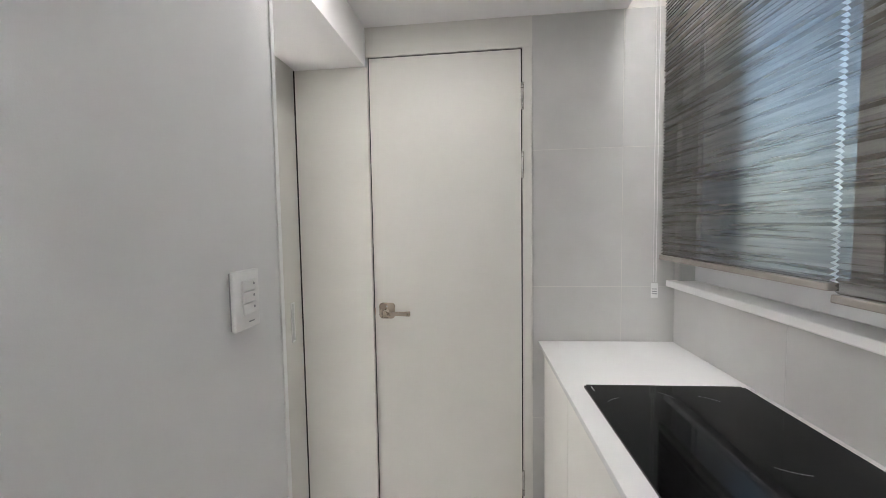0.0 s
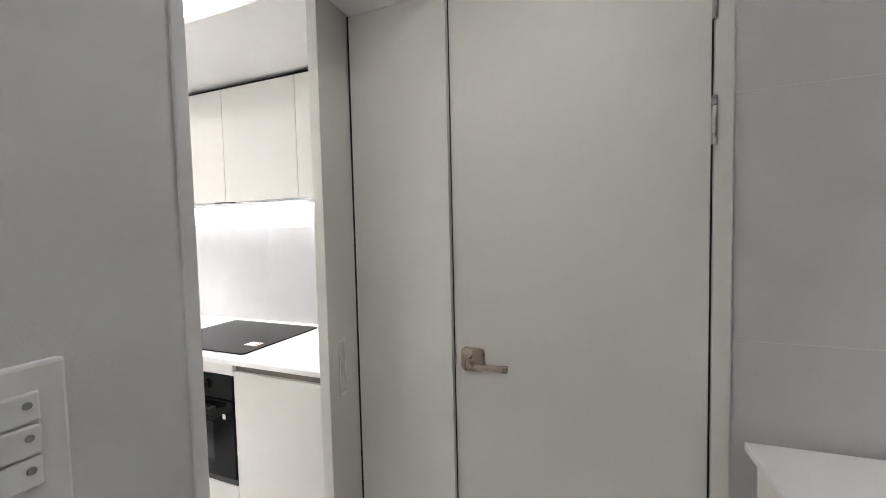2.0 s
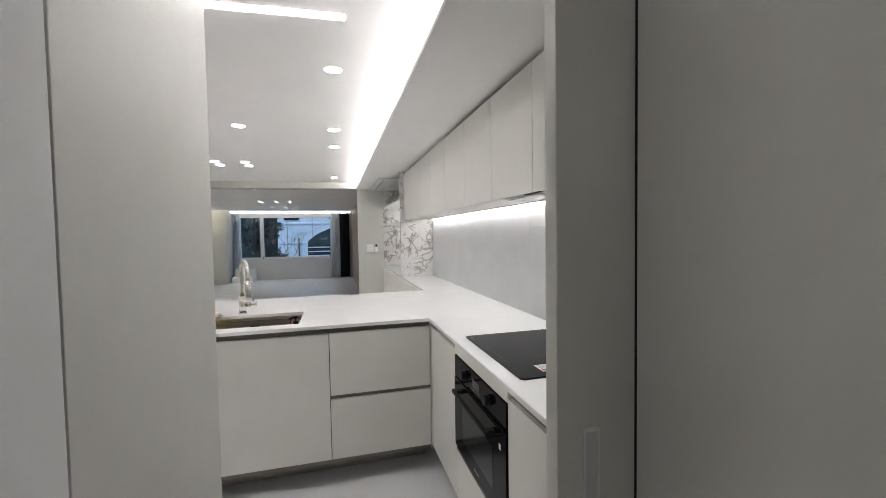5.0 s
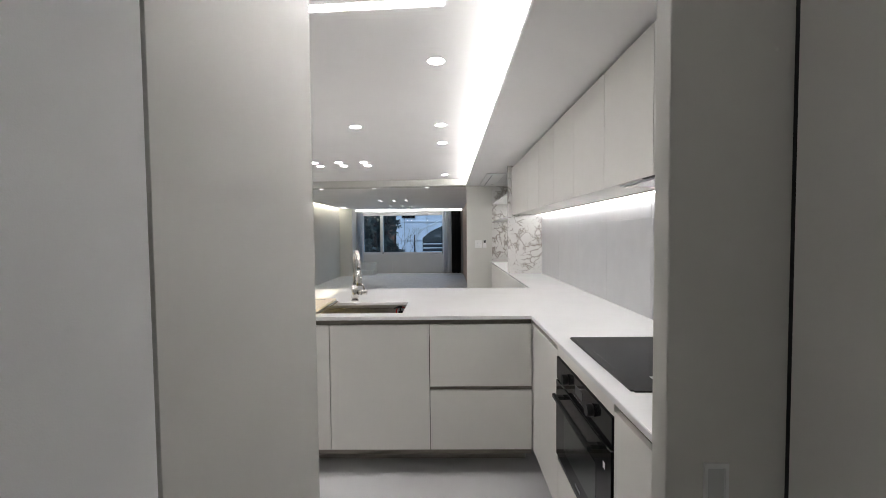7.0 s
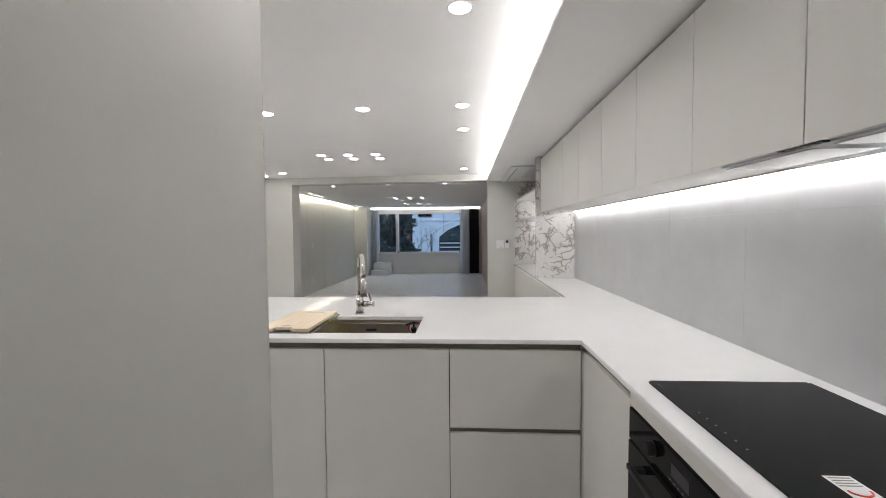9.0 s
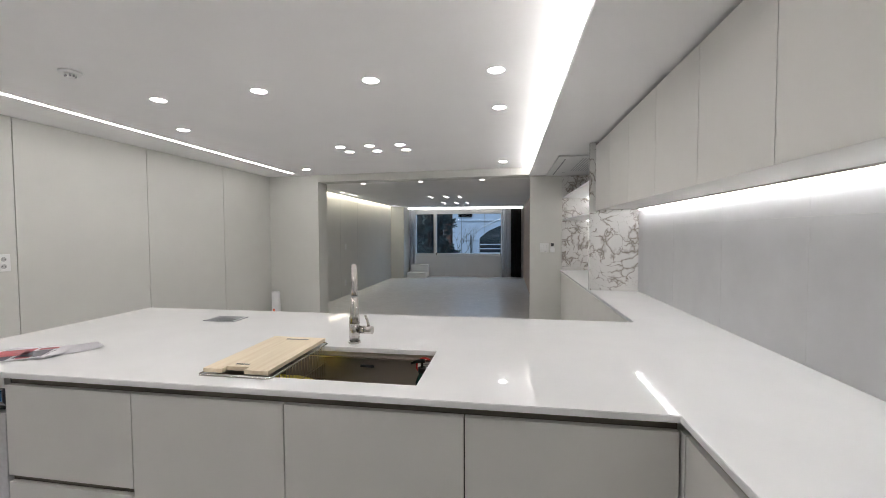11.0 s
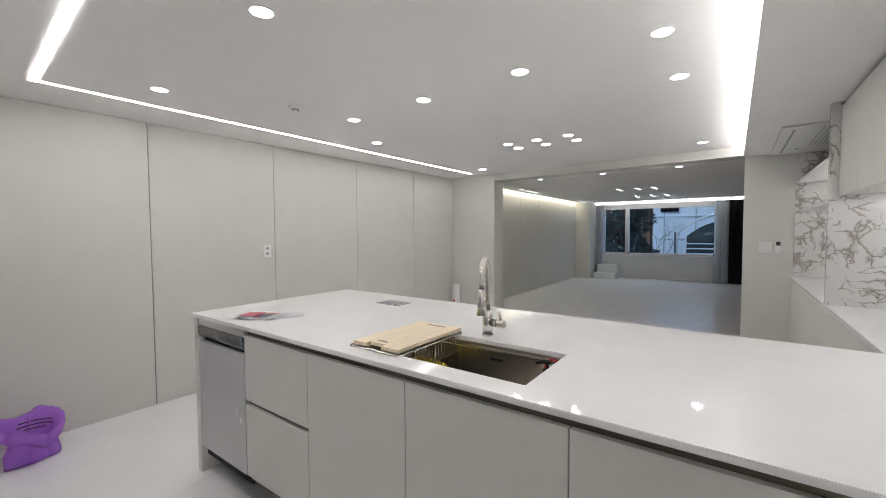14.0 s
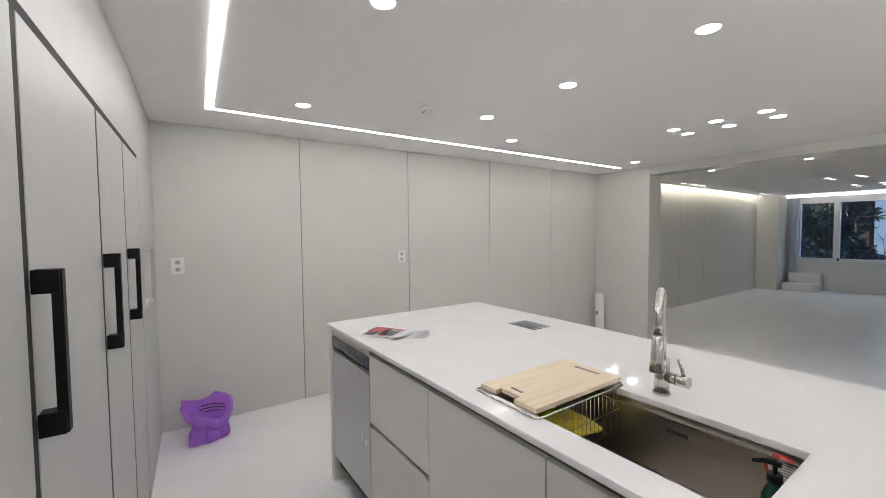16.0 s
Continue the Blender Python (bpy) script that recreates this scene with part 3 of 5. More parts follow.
def pleated_blind(y0, y1, z0, z1, label):
    d = thing("pleated_blind", (0.88, (y0 + y1) / 2, z0), label, "blind", "window blinds")
    UTIL_SIDE.append(d)
    bm = bmesh.new()
    pitch = 0.0125
    n = int((z1 - z0 - 0.03) / pitch)
    rows = []
    for i in range(2 * n + 1):
        z = z0 + 0.018 + i * pitch / 2
        x = 0.872 if i % 2 else 0.883
        rows.append([bm.verts.new((x, y, z)) for y in (y0 + (0.0035 if i % 2 else 0.0), y1 - (0.0035 if i % 2 else 0.0))])
    for a, b in zip(rows, rows[1:]):
        bm.faces.new((a[0], a[1], b[1], b[0]))
    part("pleats", bm, BLIND, d)
    part("bottom_rail", box(0.866, 0.892, y0, y1, z0, z0 + 0.018, 0.003), mat("blind_rail", (0.32, 0.29, 0.26), 0.4, var=0.02), d)
    part("head_rail", box(0.858, 0.90, y0, y1, z1 - 0.012, z1 + 0.03, 0.003), WHITE_PLASTIC, d)


pleated_blind(1.07, 1.845, 1.285, 2.355, "taupe pleated blind lowered over the window")
pleated_blind(-0.55, 1.0625, 1.262, 2.355, "taupe pleated blind, wide, lowered over the window")
cord = thing("blind_cord", (0.86, 1.855, 1.13), "white blind cord with a small paper tag", "blind cord")
part("cord", tube([(0.862, 1.852, 2.34), (0.861, 1.852, 1.8), (0.862, 1.853, 1.19)], 0.0015, 8), WHITE_PLASTIC, cord)
part("cord", tube([(0.848, 1.854, 2.34), (0.849, 1.854, 1.8), (0.852, 1.854, 1.19)], 0.0015, 8), WHITE_PLASTIC, cord)
part("tag", box(0.842, 0.87, 1.8515, 1.8535, 1.125, 1.185, 0.0005), WHITE_PLASTIC, cord)
part("tag_print", boxes([(0.846, 0.866, 1.851, 1.8514, z, z + 0.003) for z in (1.14, 1.15, 1.16)]), MARK_GREY, cord)
sill = structure("window_sill", box(0.905, 1.10, WY0, DOOR_Y - 0.002, WZ0 - 0.029, WZ0 - 0.002, 0.004), WHITE_PLASTIC, "white window sill above the splash tiles", "window sill")

# the blue cast of the daylight outdoors is put into this tint
GLASS = mat("daylight_tinted_glass", (0.60, 0.80, 1.0), 0.02, var=0, trans=1.0)
FROST = mat("frosted_glass", (1.0, 0.98, 0.90), 0.35, var=0, trans=1.0)

# same frosted glass, darkened: the weaker daylight there is put into its colour
FROST_DIM = mat("frosted_glass_darkened", (0.20, 0.21, 0.20), 0.5, var=0, trans=1.0)


def utility_window():
    w = thing("window_1", (1.05, 0.6, WZ0), "white framed utility window behind the blinds", "window", kind="structure")
    UTIL_SIDE.append(w)
    part("window_frame", boxes([(1.0, 1.10, WY0, WY1, WZ0 - 0.001, WZ0 + 0.09), (1.0, 1.10, WY0, WY1, WZ1 - 0.06, WZ1), (1.0, 1.10, WY0, WY0 + 0.07, WZ0 + 0.09, WZ1 - 0.06), (1.0, 1.10, 1.80, WY1, WZ0 + 0.09, WZ1 - 0.06), (1.0, 1.09, 1.10, 1.17, WZ0 + 0.09, WZ1 - 0.06)], 0.003), PVC, w)
    for ya, yb, glass in ((WY0 + 0.07, 1.10, FROST_DIM), (1.17, 1.80, FROST)):
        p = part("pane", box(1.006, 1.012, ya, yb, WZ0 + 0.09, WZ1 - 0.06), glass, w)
        p.visible_shadow = False


utility_window()
skewed(UTIL_SIDE + [sill, hob2], WIN_X, DOOR_Y, radians(2.5))

# ---- kitchen: tall cabinets ----
side = thing("cabinet_side_panel", (-1.05, 1.017, 0), "matt ivory side panel of the tall cabinets", "panel")
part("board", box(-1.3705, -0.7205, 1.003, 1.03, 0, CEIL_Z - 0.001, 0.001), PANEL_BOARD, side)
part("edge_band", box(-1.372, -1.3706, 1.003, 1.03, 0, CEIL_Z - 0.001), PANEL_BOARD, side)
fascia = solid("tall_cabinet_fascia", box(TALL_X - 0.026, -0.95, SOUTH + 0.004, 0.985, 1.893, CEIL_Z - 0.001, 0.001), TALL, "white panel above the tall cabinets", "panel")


TALLS = [fascia]


def tall_cabinet(y0, y1, handle, label):
    d = thing("tall_cabinet", (-1.1, (y0 + y1) / 2, 0), label, "cabinet", "tall cabinets")
    part("body", box(TALL_X + 0.002, -0.95, y0, y1, 0.0, 1.892), GAP, d)
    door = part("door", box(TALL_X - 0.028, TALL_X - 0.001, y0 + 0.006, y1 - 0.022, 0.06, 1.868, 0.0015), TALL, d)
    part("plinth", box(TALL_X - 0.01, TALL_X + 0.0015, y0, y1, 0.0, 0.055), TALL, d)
    part("seal", boxes([(TALL_X - 0.0265, TALL_X + 0.001, y1 - 0.0215, y1 - 0.0002, 0.06, 1.8915), (TALL_X - 0.0265, TALL_X + 0.001, y0 + 0.0002, y0 + 0.0055, 0.06, 1.8915), (TALL_X - 0.0265, TALL_X + 0.001, y0 + 0.006, y1 - 0.022, 1.8685, 1.8915)]), GAP, d)
    TALLS.append(d)
    if handle:
        y = y1 - 0.036
        x = TALL_X - 0.028
        h = boxes([(x - 0.04, x, y - 0.017, y + 0.017, 1.36, 1.405), (x - 0.04, x, y - 0.017, y + 0.017, 1.09, 1.135), (x - 0.043, x - 0.026, y - 0.012, y + 0.012, 1.09, 1.405)], 0.002)
        part("handle", h, BLACK_MATT, door, "black bar handle")


tall_cabinet(0.41, 0.985, False, "matt white tall cabinet at the doorway end")
tall_cabinet(-0.26, 0.41, True, "matt white tall cabinet with a long black handle")
tall_cabinet(-0.79, -0.26, True, "matt white tall cabinet with a long black handle")
tall_cabinet(-1.29, -0.79, True, "matt white tall cabinet with a long black handle")
niche = thing("cabinet_end_unit", (-1.1, -1.75, 0), "white end panel with an open niche", "cabinet")
X0 = TALL_X - 0.028
NY0, NY1, NZ0, NZ1 = -2.04, -1.40, 1.02, 1.365
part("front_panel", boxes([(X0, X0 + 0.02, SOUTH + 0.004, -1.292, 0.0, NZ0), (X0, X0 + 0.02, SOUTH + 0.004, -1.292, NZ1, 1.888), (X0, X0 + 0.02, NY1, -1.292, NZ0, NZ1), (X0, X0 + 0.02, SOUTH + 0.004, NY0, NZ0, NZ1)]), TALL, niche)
part("niche_box", boxes([(X0 + 0.02, X0 + 0.35, NY0, NY1, NZ0 - 0.02, NZ0), (X0 + 0.02, X0 + 0.35, NY0, NY1, NZ1, NZ1 + 0.02), (X0 + 0.33, X0 + 0.35, NY0, NY1, NZ0, NZ1), (X0 + 0.02, X0 + 0.33, NY1, NY1 + 0.02, NZ0, NZ1), (X0 + 0.02, X0 + 0.33, NY0 - 0.02, NY0, NZ0, NZ1)]), CABINET, niche)
skewed(TALLS + [niche], -1.372, 1.03)

# ---- kitchen: island and cooking counter ----
ISL_X0, ISL_X1 = -3.557, -2.402
SINK = (-2.875, -2.505, 0.41, 1.157)


def worktop():
    s = SINK
    bm = bmesh.new()
    # one slab from a grid of quads, with the sink cut out
    xs = [-6.749, -4.0, ISL_X0, s[0], s[1], ISL_X1, PART_X0 - 0.001]
    ys = [-0.880, s[2], s[3], 1.893, 2.118, NORTH - 0.001]

    def inside(x, y):
        if ISL_X0 < x < ISL_X1 and y < 1.893:
            return not (s[0] < x < s[1] and s[2] < y < s[3])
        if 1.893 < y < 2.118:
            return x > ISL_X0
        return y > 2.118
    grid = {}

    def vert(i, j, z):
        if (i, j, z) not in grid:
            grid[i, j, z] = bm.verts.new((xs[i], ys[j], z))
        return grid[i, j, z]
    cells = {(i, j) for i in range(len(xs) - 1) for j in range(len(ys) - 1) if inside((xs[i] + xs[i + 1]) / 2, (ys[j] + ys[j + 1]) / 2)}
    za, zb = 0.917, COUNTER
    for i, j in cells:
        bm.faces.new([vert(i, j, zb), vert(i + 1, j, zb), vert(i + 1, j + 1, zb), vert(i, j + 1, zb)])
        bm.faces.new([vert(i, j, za), vert(i, j + 1, za), vert(i + 1, j + 1, za), vert(i + 1, j, za)])
        for (di, dj), (p, q) in {(-1, 0): ((i, j + 1), (i, j)), (1, 0): ((i + 1, j), (i + 1, j + 1)), (0, -1): ((i, j), (i + 1, j)), (0, 1): ((i + 1, j + 1), (i, j + 1))}.items():
            if (i + di, j + dj) not in cells:
                bm.faces.new([vert(*p, za), vert(*q, za), vert(*q, zb), vert(*p, zb)])
    bmesh.ops.recalc_face_normals(bm, faces=bm.faces)
    sharp = [e for e in bm.edges if e.calc_face_angle(0) > 1.0]
    bmesh.ops.bevel(bm, geom=sharp, offset=0.002, segments=2, affect="EDGES")
    solid("worktop", bm, QUARTZ, "polished white quartz worktop of island and cooking wall", "worktop")


worktop()
FX = -2.42
# dark colour behind the fronts paints the shade of the gaps
CARCASS = mat("carcass_gap_shade", (0.06, 0.055, 0.05), 0.7, var=0)


def island_unit(y0, y1, split, label):
    d = thing("island_cabinet", (-2.8, (y0 + y1) / 2, 0), label, "cabinet", "island cabinets")
    part("body", boxes([(-3.5, -3.2, y0, y1, 0.16, 0.916), (-3.2, FX - 0.022, y0, y1, 0.16, 0.62)]), CARCASS, d)
    if split:
        part("drawer_front", box(FX - 0.02, FX, y0 + 0.002, y1 - 0.002, 0.165, split - 0.012, 0.001), CABINET, d)
        part("drawer_front", box(FX - 0.02, FX, y0 + 0.002, y1 - 0.002, split + 0.012, 0.885, 0.001), CABINET, d)
        part("grip_profile", box(FX - 0.0215, FX - 0.0165, y0, y1, split - 0.0115, split + 0.0115), PROFILE, d)
    else:
        part("door", box(FX - 0.02, FX, y0 + 0.002, y1 - 0.002, 0.165, 0.885, 0.001), CABINET, d)
    part("grip_profile", boxes([(FX - 0.0255, FX - 0.0205, y0, y1, 0.87, 0.9165)]), PROFILE, d)
    part("base_profile", box(FX - 0.05, FX - 0.024, y0, y1, 0.128, 0.1595), PROFILE, d)
    part("plinth", box(-2.635, -2.62, y0, y1, 0.0, 0.1595), PLINTH, d)


island_unit(1.319, 1.90, 0.519, "matt ivory island unit with two drawers")
island_unit(0.75, 1.319, 0, "matt ivory island unit with one door")
island_unit(0.195, 0.75, 0, "matt ivory island unit with one door")
island_unit(-0.325, 0.195, 0.545, "matt ivory island unit with two drawers")
solid("island_end_panel", box(-3.5, FX + 0.004, -0.878, -0.834, 0, 0.9165, 0.001), CABINET, "matt ivory end panel of the island", "panel")


def dishwasher():
    d = thing("dishwasher", (-2.75, -0.58, 0), "built-in steel dishwasher in the island", "dishwasher")
    y0, y1 = -0.832, -0.327
    part("body", box(-3.05, FX - 0.028, y0 + 0.003, y1 - 0.003, 0.1, 0.915), GAP, d)
    part("door", box(FX - 0.026, FX, y0 + 0.003, y1 - 0.003, 0.16, 0.782, 0.002), DW_STEEL, d)
    part("top_filler", box(FX - 0.02, FX - 0.002, y0 + 0.001, y1 - 0.001, 0.872, 0.9165), CABINET, d)
    lip = bmesh.new()
    arc = [(0.003, 0.87), (0.006, 0.845), (0.004, 0.822), (-0.006, 0.806), (-0.022, 0.798), (-0.024, 0.87)]
    ends = [[lip.verts.new((FX + ox, y, z)) for ox, z in arc] for y in (y0 + 0.003, y1 - 0.003)]
    for k in range(len(arc)):
        j = (k + 1) % len(arc)
        lip.faces.new((ends[0][k], ends[0][j], ends[1][j], ends[1][k])).smooth = k < 4
    lip.faces.new(ends[0][::-1])
    lip.faces.new(ends[1])
    bmesh.ops.recalc_face_normals(lip, faces=lip.faces)
    part("control_panel", lip, DARK_CHROME, d, "dark chrome control panel with a grip lip")
    part("door_sticker", boxes([(FX, FX + 0.0006, -0.42, -0.415, 0.42, 0.49), (FX, FX + 0.0006, -0.385, -0.362, 0.42, 0.45)]), WHITE_PLASTIC, d)
    part("energy_label", box(FX + 0.0062, FX + 0.0068, y1 - 0.016, y1 - 0.004, 0.826, 0.868), mat("blue_film", (0.10, 0.22, 0.42), 0.4, var=0), d)
    part("plinth", box(-2.60, -2.58, y0 + 0.003, y1 - 0.003, 0.0, 0.0995), PLINTH, d)


dishwasher()
FY = 1.905


def cook_unit(x0, x1, label):
    d = thing("base_cabinet", ((x0 + x1) / 2, 2.2, 0), label, "cabinet", "cooking wall cabinets")
    part("body", box(x0, x1, FY + 0.022, NORTH - 0.001, 0.16, 0.916), CARCASS, d)
    part("door", box(x0 + 0.002, x1 - 0.002, FY, FY + 0.02, 0.165, 0.885, 0.001), CABINET, d)
    part("grip_profile", box(x0, x1, FY + 0.016, FY + 0.0215, 0.8855, 0.9165), PROFILE, d)
    part("plinth", box(x0, x1, FY + 0.16, FY + 0.175, 0.0, 0.1595), PLINTH, d)


cook_unit(-2.40, -1.918, "matt ivory corner base cabinet with one door")
cook_unit(-1.32, PART_X0 - 0.002, "matt ivory base cabinet beside the oven")
solid("corner_filler", box(-2.438, -2.4005, FY - 0.0012, FY + 0.021, 0.165, 0.885), CABINET, "narrow ivory filler strip in the inner corner", "panel")


def nook_unit(x0, x1):
    d = thing("nook_cabinet", ((x0 + x1) / 2, 2.3, 0), "matt ivory shallow cabinet facing the opening", "cabinet", "nook cabinets")
    part("body", box(x0, x1, 2.152, NORTH - 0.001, 0.08, 0.9165), CABINET, d)
    part("door", box(x0 + 0.001, x1 - 0.001, 2.13, 2.15, 0.085, 0.905, 0.001), CABINET, d)
    part("plinth", box(x0, x1, 2.20, 2.215, 0.0, 0.0795), PROFILE, d)


for a, b in ((-6.748, -5.95), (-5.95, -5.15), (-5.15, -4.35), (-4.35, -3.552)):
    nook_unit(a, b)


def oven():
    d = thing("oven", (-1.62, 2.15, 0.16), "built-in black glass oven under the hob", "oven")
    x0, x1 = -1.916, -1.322
    part("body", box(x0, x1, FY + 0.02, NORTH - 0.002, 0.16, 0.9165), CABINET, d)
    part("top_filler", box(x0, x1, FY, FY + 0.019, 0.868, 0.9165), CABINET, d)
    part("drawer_front", box(x0, x1, FY, FY + 0.019, 0.165, 0.40, 0.001), CABINET, d)
    panel = part("control_panel", box(x0 + 0.002, x1 - 0.002, FY - 0.004, FY + 0.0195, 0.765, 0.862, 0.002), BLACK_GLASS, d)
    for x in (x0 + 0.16, x1 - 0.16):
        part("knob", cyl((x, FY - 0.004, 0.815), (x, FY - 0.026, 0.815), 0.021, 0.019, 28), BLACK_MATT, panel, "black round knob")
    part("display", box(-1.66, -1.58, FY - 0.0046, FY - 0.004, 0.80, 0.832), DARK_PLASTIC, panel)
    part("print_marks", boxes([(-1.67 + k * 0.02, -1.662 + k * 0.02, FY - 0.0046, FY - 0.004, 0.785, 0.788) for k in range(5)]), MARK_GREY, panel)
    door = part("door", box(x0 + 0.002, x1 - 0.002, FY - 0.006, FY + 0.0195, 0.43, 0.760, 0.002), BLACK_GLASS, d)
    part("door_window", box(x0 + 0.12, x1 - 0.12, FY - 0.0068, FY - 0.006, 0.50, 0.66), mat("dark_tinted_glass", (0.02, 0.022, 0.024), 0.12, var=0), door)
    h = box(x0 + 0.085, x1 - 0.085, FY - 0.046, FY - 0.032, 0.714, 0.732, 0.004)
    for x in (x0 + 0.11, x1 - 0.11):
        box(x - 0.012, x + 0.012, FY - 0.036, FY - 0.005, 0.716, 0.730, 0.002, into=h)
    part("handle", h, BLACK_MATT, door, "black bar handle")
    part("sticker", box(x1 - 0.062, x1 - 0.046, FY - 0.0068, FY - 0.006, 0.682, 0.702), WHITE_PLASTIC, door)
    part("maker_mark", box(-1.65, -1.59, FY - 0.0068, FY - 0.006, 0.452, 0.462), MARK_GREY, door)
    part("vent_trim", box(x0 + 0.002, x1 - 0.002, FY + 0.002, FY + 0.0195, 0.402, 0.427), DARK_PLASTIC, d)


oven()
hob1 = hob("hob", -1.918, -1.322, 1.957, 2.437, "black glass hob set in the white worktop", True)
zs = COUNTER + 0.0062
lab = part("rating_label", box(-1.435, -1.365, 2.062, 2.113, zs - 0.0002, zs + 0.0002), WHITE_PLASTIC, hob1, "white and red rating label")
arc = bmesh.new()
ARC_RED = mat("label_red", (0.55, 0.05, 0.04), 0.5, var=0)
tube([(-1.39 + 0.016 * math.sin(a), 2.0875 + 0.019 * math.cos(a), zs + 0.0006) for a in [math.pi * k / 10 for k in range(11)]], 0.002, 5, into=arc)
part("label_arc", arc, ARC_RED, lab)
part("label_print", boxes([(-1.43 + k * 0.008, -1.427 + k * 0.008, 2.068, 2.107, zs + 0.0002, zs + 0.0004) for k in range(4)]), MARK_GREY, lab)
part("touch_mark", box(-1.89, -1.86, 1.975, 1.9765, zs - 0.0001, zs + 0.0001), MARK_GREY, hob1)
for k in range(6):
    part("touch_mark", box(-1.70 + 0.035 * k, -1.696 + 0.035 * k, 1.985, 1.989, zs - 0.0001, zs + 0.0001), MARK_GREY, hob1)

# ---- kitchen: splash tiles, uppers, marble nook ----
splash = thing("splash_tiles", (-2.7, NORTH, COUNTER), "large pale grey splash tiles with fine joints", "wall tiles", kind="structure")
XS = [PART_X0 - 0.001, -1.12, -1.718, -2.309, -2.90, -3.49, -4.08, -4.67, -4.775]
for b, a in zip(XS, XS[1:]):
    for za, zb in ((COUNTER + 0.0005, 1.474), (1.474, 1.609)):
        part("tile", box(a + 0.0008, b - 0.0008, NORTH, NORTH + 0.0010, za + 0.0008, zb - 0.0008, 0.0006, seg=1), TILE_WALL, splash)


def upper(x0, x1):
    d = thing("wall_cabinet", ((x0 + x1) / 2, 2.33, 1.608), "matt ivory handleless wall cabinet over the worktop", "cabinet", "wall cabinets")
    part("body", box(x0, x1, 2.183, NORTH - 0.001, 1.612, 2.14), CABINET, d)
    # thin dark sheet added to deepen shade in the door seams
    part("gap_shade_sheet", box(x0 + 0.0005, x1 - 0.0005, 2.1815, 2.1829, 1.613, 2.139), CARCASS, d)
    part("door", box(x0 + 0.0015, x1 - 0.0015, 2.162, 2.181, 1.602, 2.138, 0.001), CABINET, d)


US = [-0.752, -1.175, -1.621, -2.07, -2.518, -2.97, -3.42, -3.87, -4.32, -4.768]
for b, a in zip(US, US[1:]):
    upper(a, b)
structure("trim_cabinet_top", box(-4.768, -0.752, 2.20, NORTH - 0.001, 2.141, SOFFIT_Z - 0.0005), GAP, "dark shadow gap above the wall cabinets", "trim")
under = thing("under_cabinet_light", (-2.7, 2.47, 1.6), "bright white light strip below the wall cabinets", "light")
part("light_strip", box(-4.70, -0.80, 2.478, 2.490, 1.600, 1.603), LED_UNDER, under)
part("housing", box(-4.70, -0.80, 2.46, 2.503, 1.6035, 1.6115), STEEL, under)


def hood():
    d = thing("cooker_hood", (-1.62, 2.3, 1.585), "slim grey built-in cooker hood under the wall cabinets", "cooker hood")
    part("body", box(-1.95, -1.28, 2.185, 2.44, 1.598, 1.6115, 0.002), FILTER_GREY, d, "pale grey underside")
    for x in (-1.80, -1.44):
        part("filter_panel", box(x - 0.155, x + 0.155, 2.205, 2.36, 1.5955, 1.5978, 0.001), STEEL, d)
    part("lamp", box(-1.92, -1.72, 2.385, 2.41, 1.5960, 1.5978), WHITE_PLASTIC, d)
    part("controls", boxes([(-1.70 + 0.022 * k, -1.686 + 0.022 * k, 2.163, 2.18, 1.597, 1.6015) for k in range(6)]), DARK_PLASTIC, d)


hood()
structure("wall_marble_panel", box(-4.815, -4.772, 2.118, NORTH - 0.0005, COUNTER + 0.0005, SOFFIT_Z - 0.0005, 0.001), MARBLE, "white marble end panel with grey veins", "wall")
structure("wall_marble_back", box(-6.749, -4.816, NORTH - 0.012, NORTH + 0.0115, COUNTER + 0.0005, SOFFIT_Z - 0.0005), MARBLE, "white marble nook wall with grey veins", "wall")
nook_end = structure("wall_marble_end", box(PIER + 0.0005, PIER + 0.014, 2.14, NORTH - 0.014, COUNTER + 0.001, SOFFIT_Z - 0.001), MARBLE, "white marble end wall of the nook", "wall")
skewed([nook_end], PIER, 0.2)
for z, lit in ((1.86, True), (1.575, True)):
    sh = thing("nook_shelf", (-5.8, 2.3, z), "white shelf in the marble nook" + (" with a light below" if lit else ""), "shelf", "nook shelves")
    part("board", box(-6.62, -4.8165, 2.15, NORTH - 0.0125, z, z + 0.02, 0.001), WHITE_PLASTIC, sh)
    if lit:
        part("light_strip", box(-6.6, -4.85, 2.44, 2.455, z - 0.004, z - 0.0005), LED_NOOK, sh)


def air_conditioner():
    d = thing("ceiling_air_conditioner", (-5.95, 2.17, SOFFIT_Z), "white ceiling cassette air conditioner with a slot and grille", "air conditioner")
    x0, x1, y0, y1 = -6.62, -5.30, 1.93, 2.44
    part("panel", box(x0, x1, y0, y1, SOFFIT_Z - 0.016, SOFFIT_Z - 0.0005, 0.003), WHITE_PLASTIC, d)
    part("air_slot", box(x0 + 0.12, x1 - 0.12, y0 + 0.07, y0 + 0.085, SOFFIT_Z - 0.0175, SOFFIT_Z - 0.016), GREY_PLASTIC, d)
    for k in range(9):
        y = y0 + 0.24 + 0.028 * k
        part("grille_slat", box(x0 + 0.42, x1 - 0.10, y, y + 0.010, SOFFIT_Z - 0.0185, SOFFIT_Z - 0.016), FILTER_GREY, d)
    part("sensor", cyl((x0 + 0.28, y0 + 0.18, SOFFIT_Z - 0.0165), (x0 + 0.28, y0 + 0.18, SOFFIT_Z - 0.019), 0.014, seg=16), DARK_PLASTIC, d)


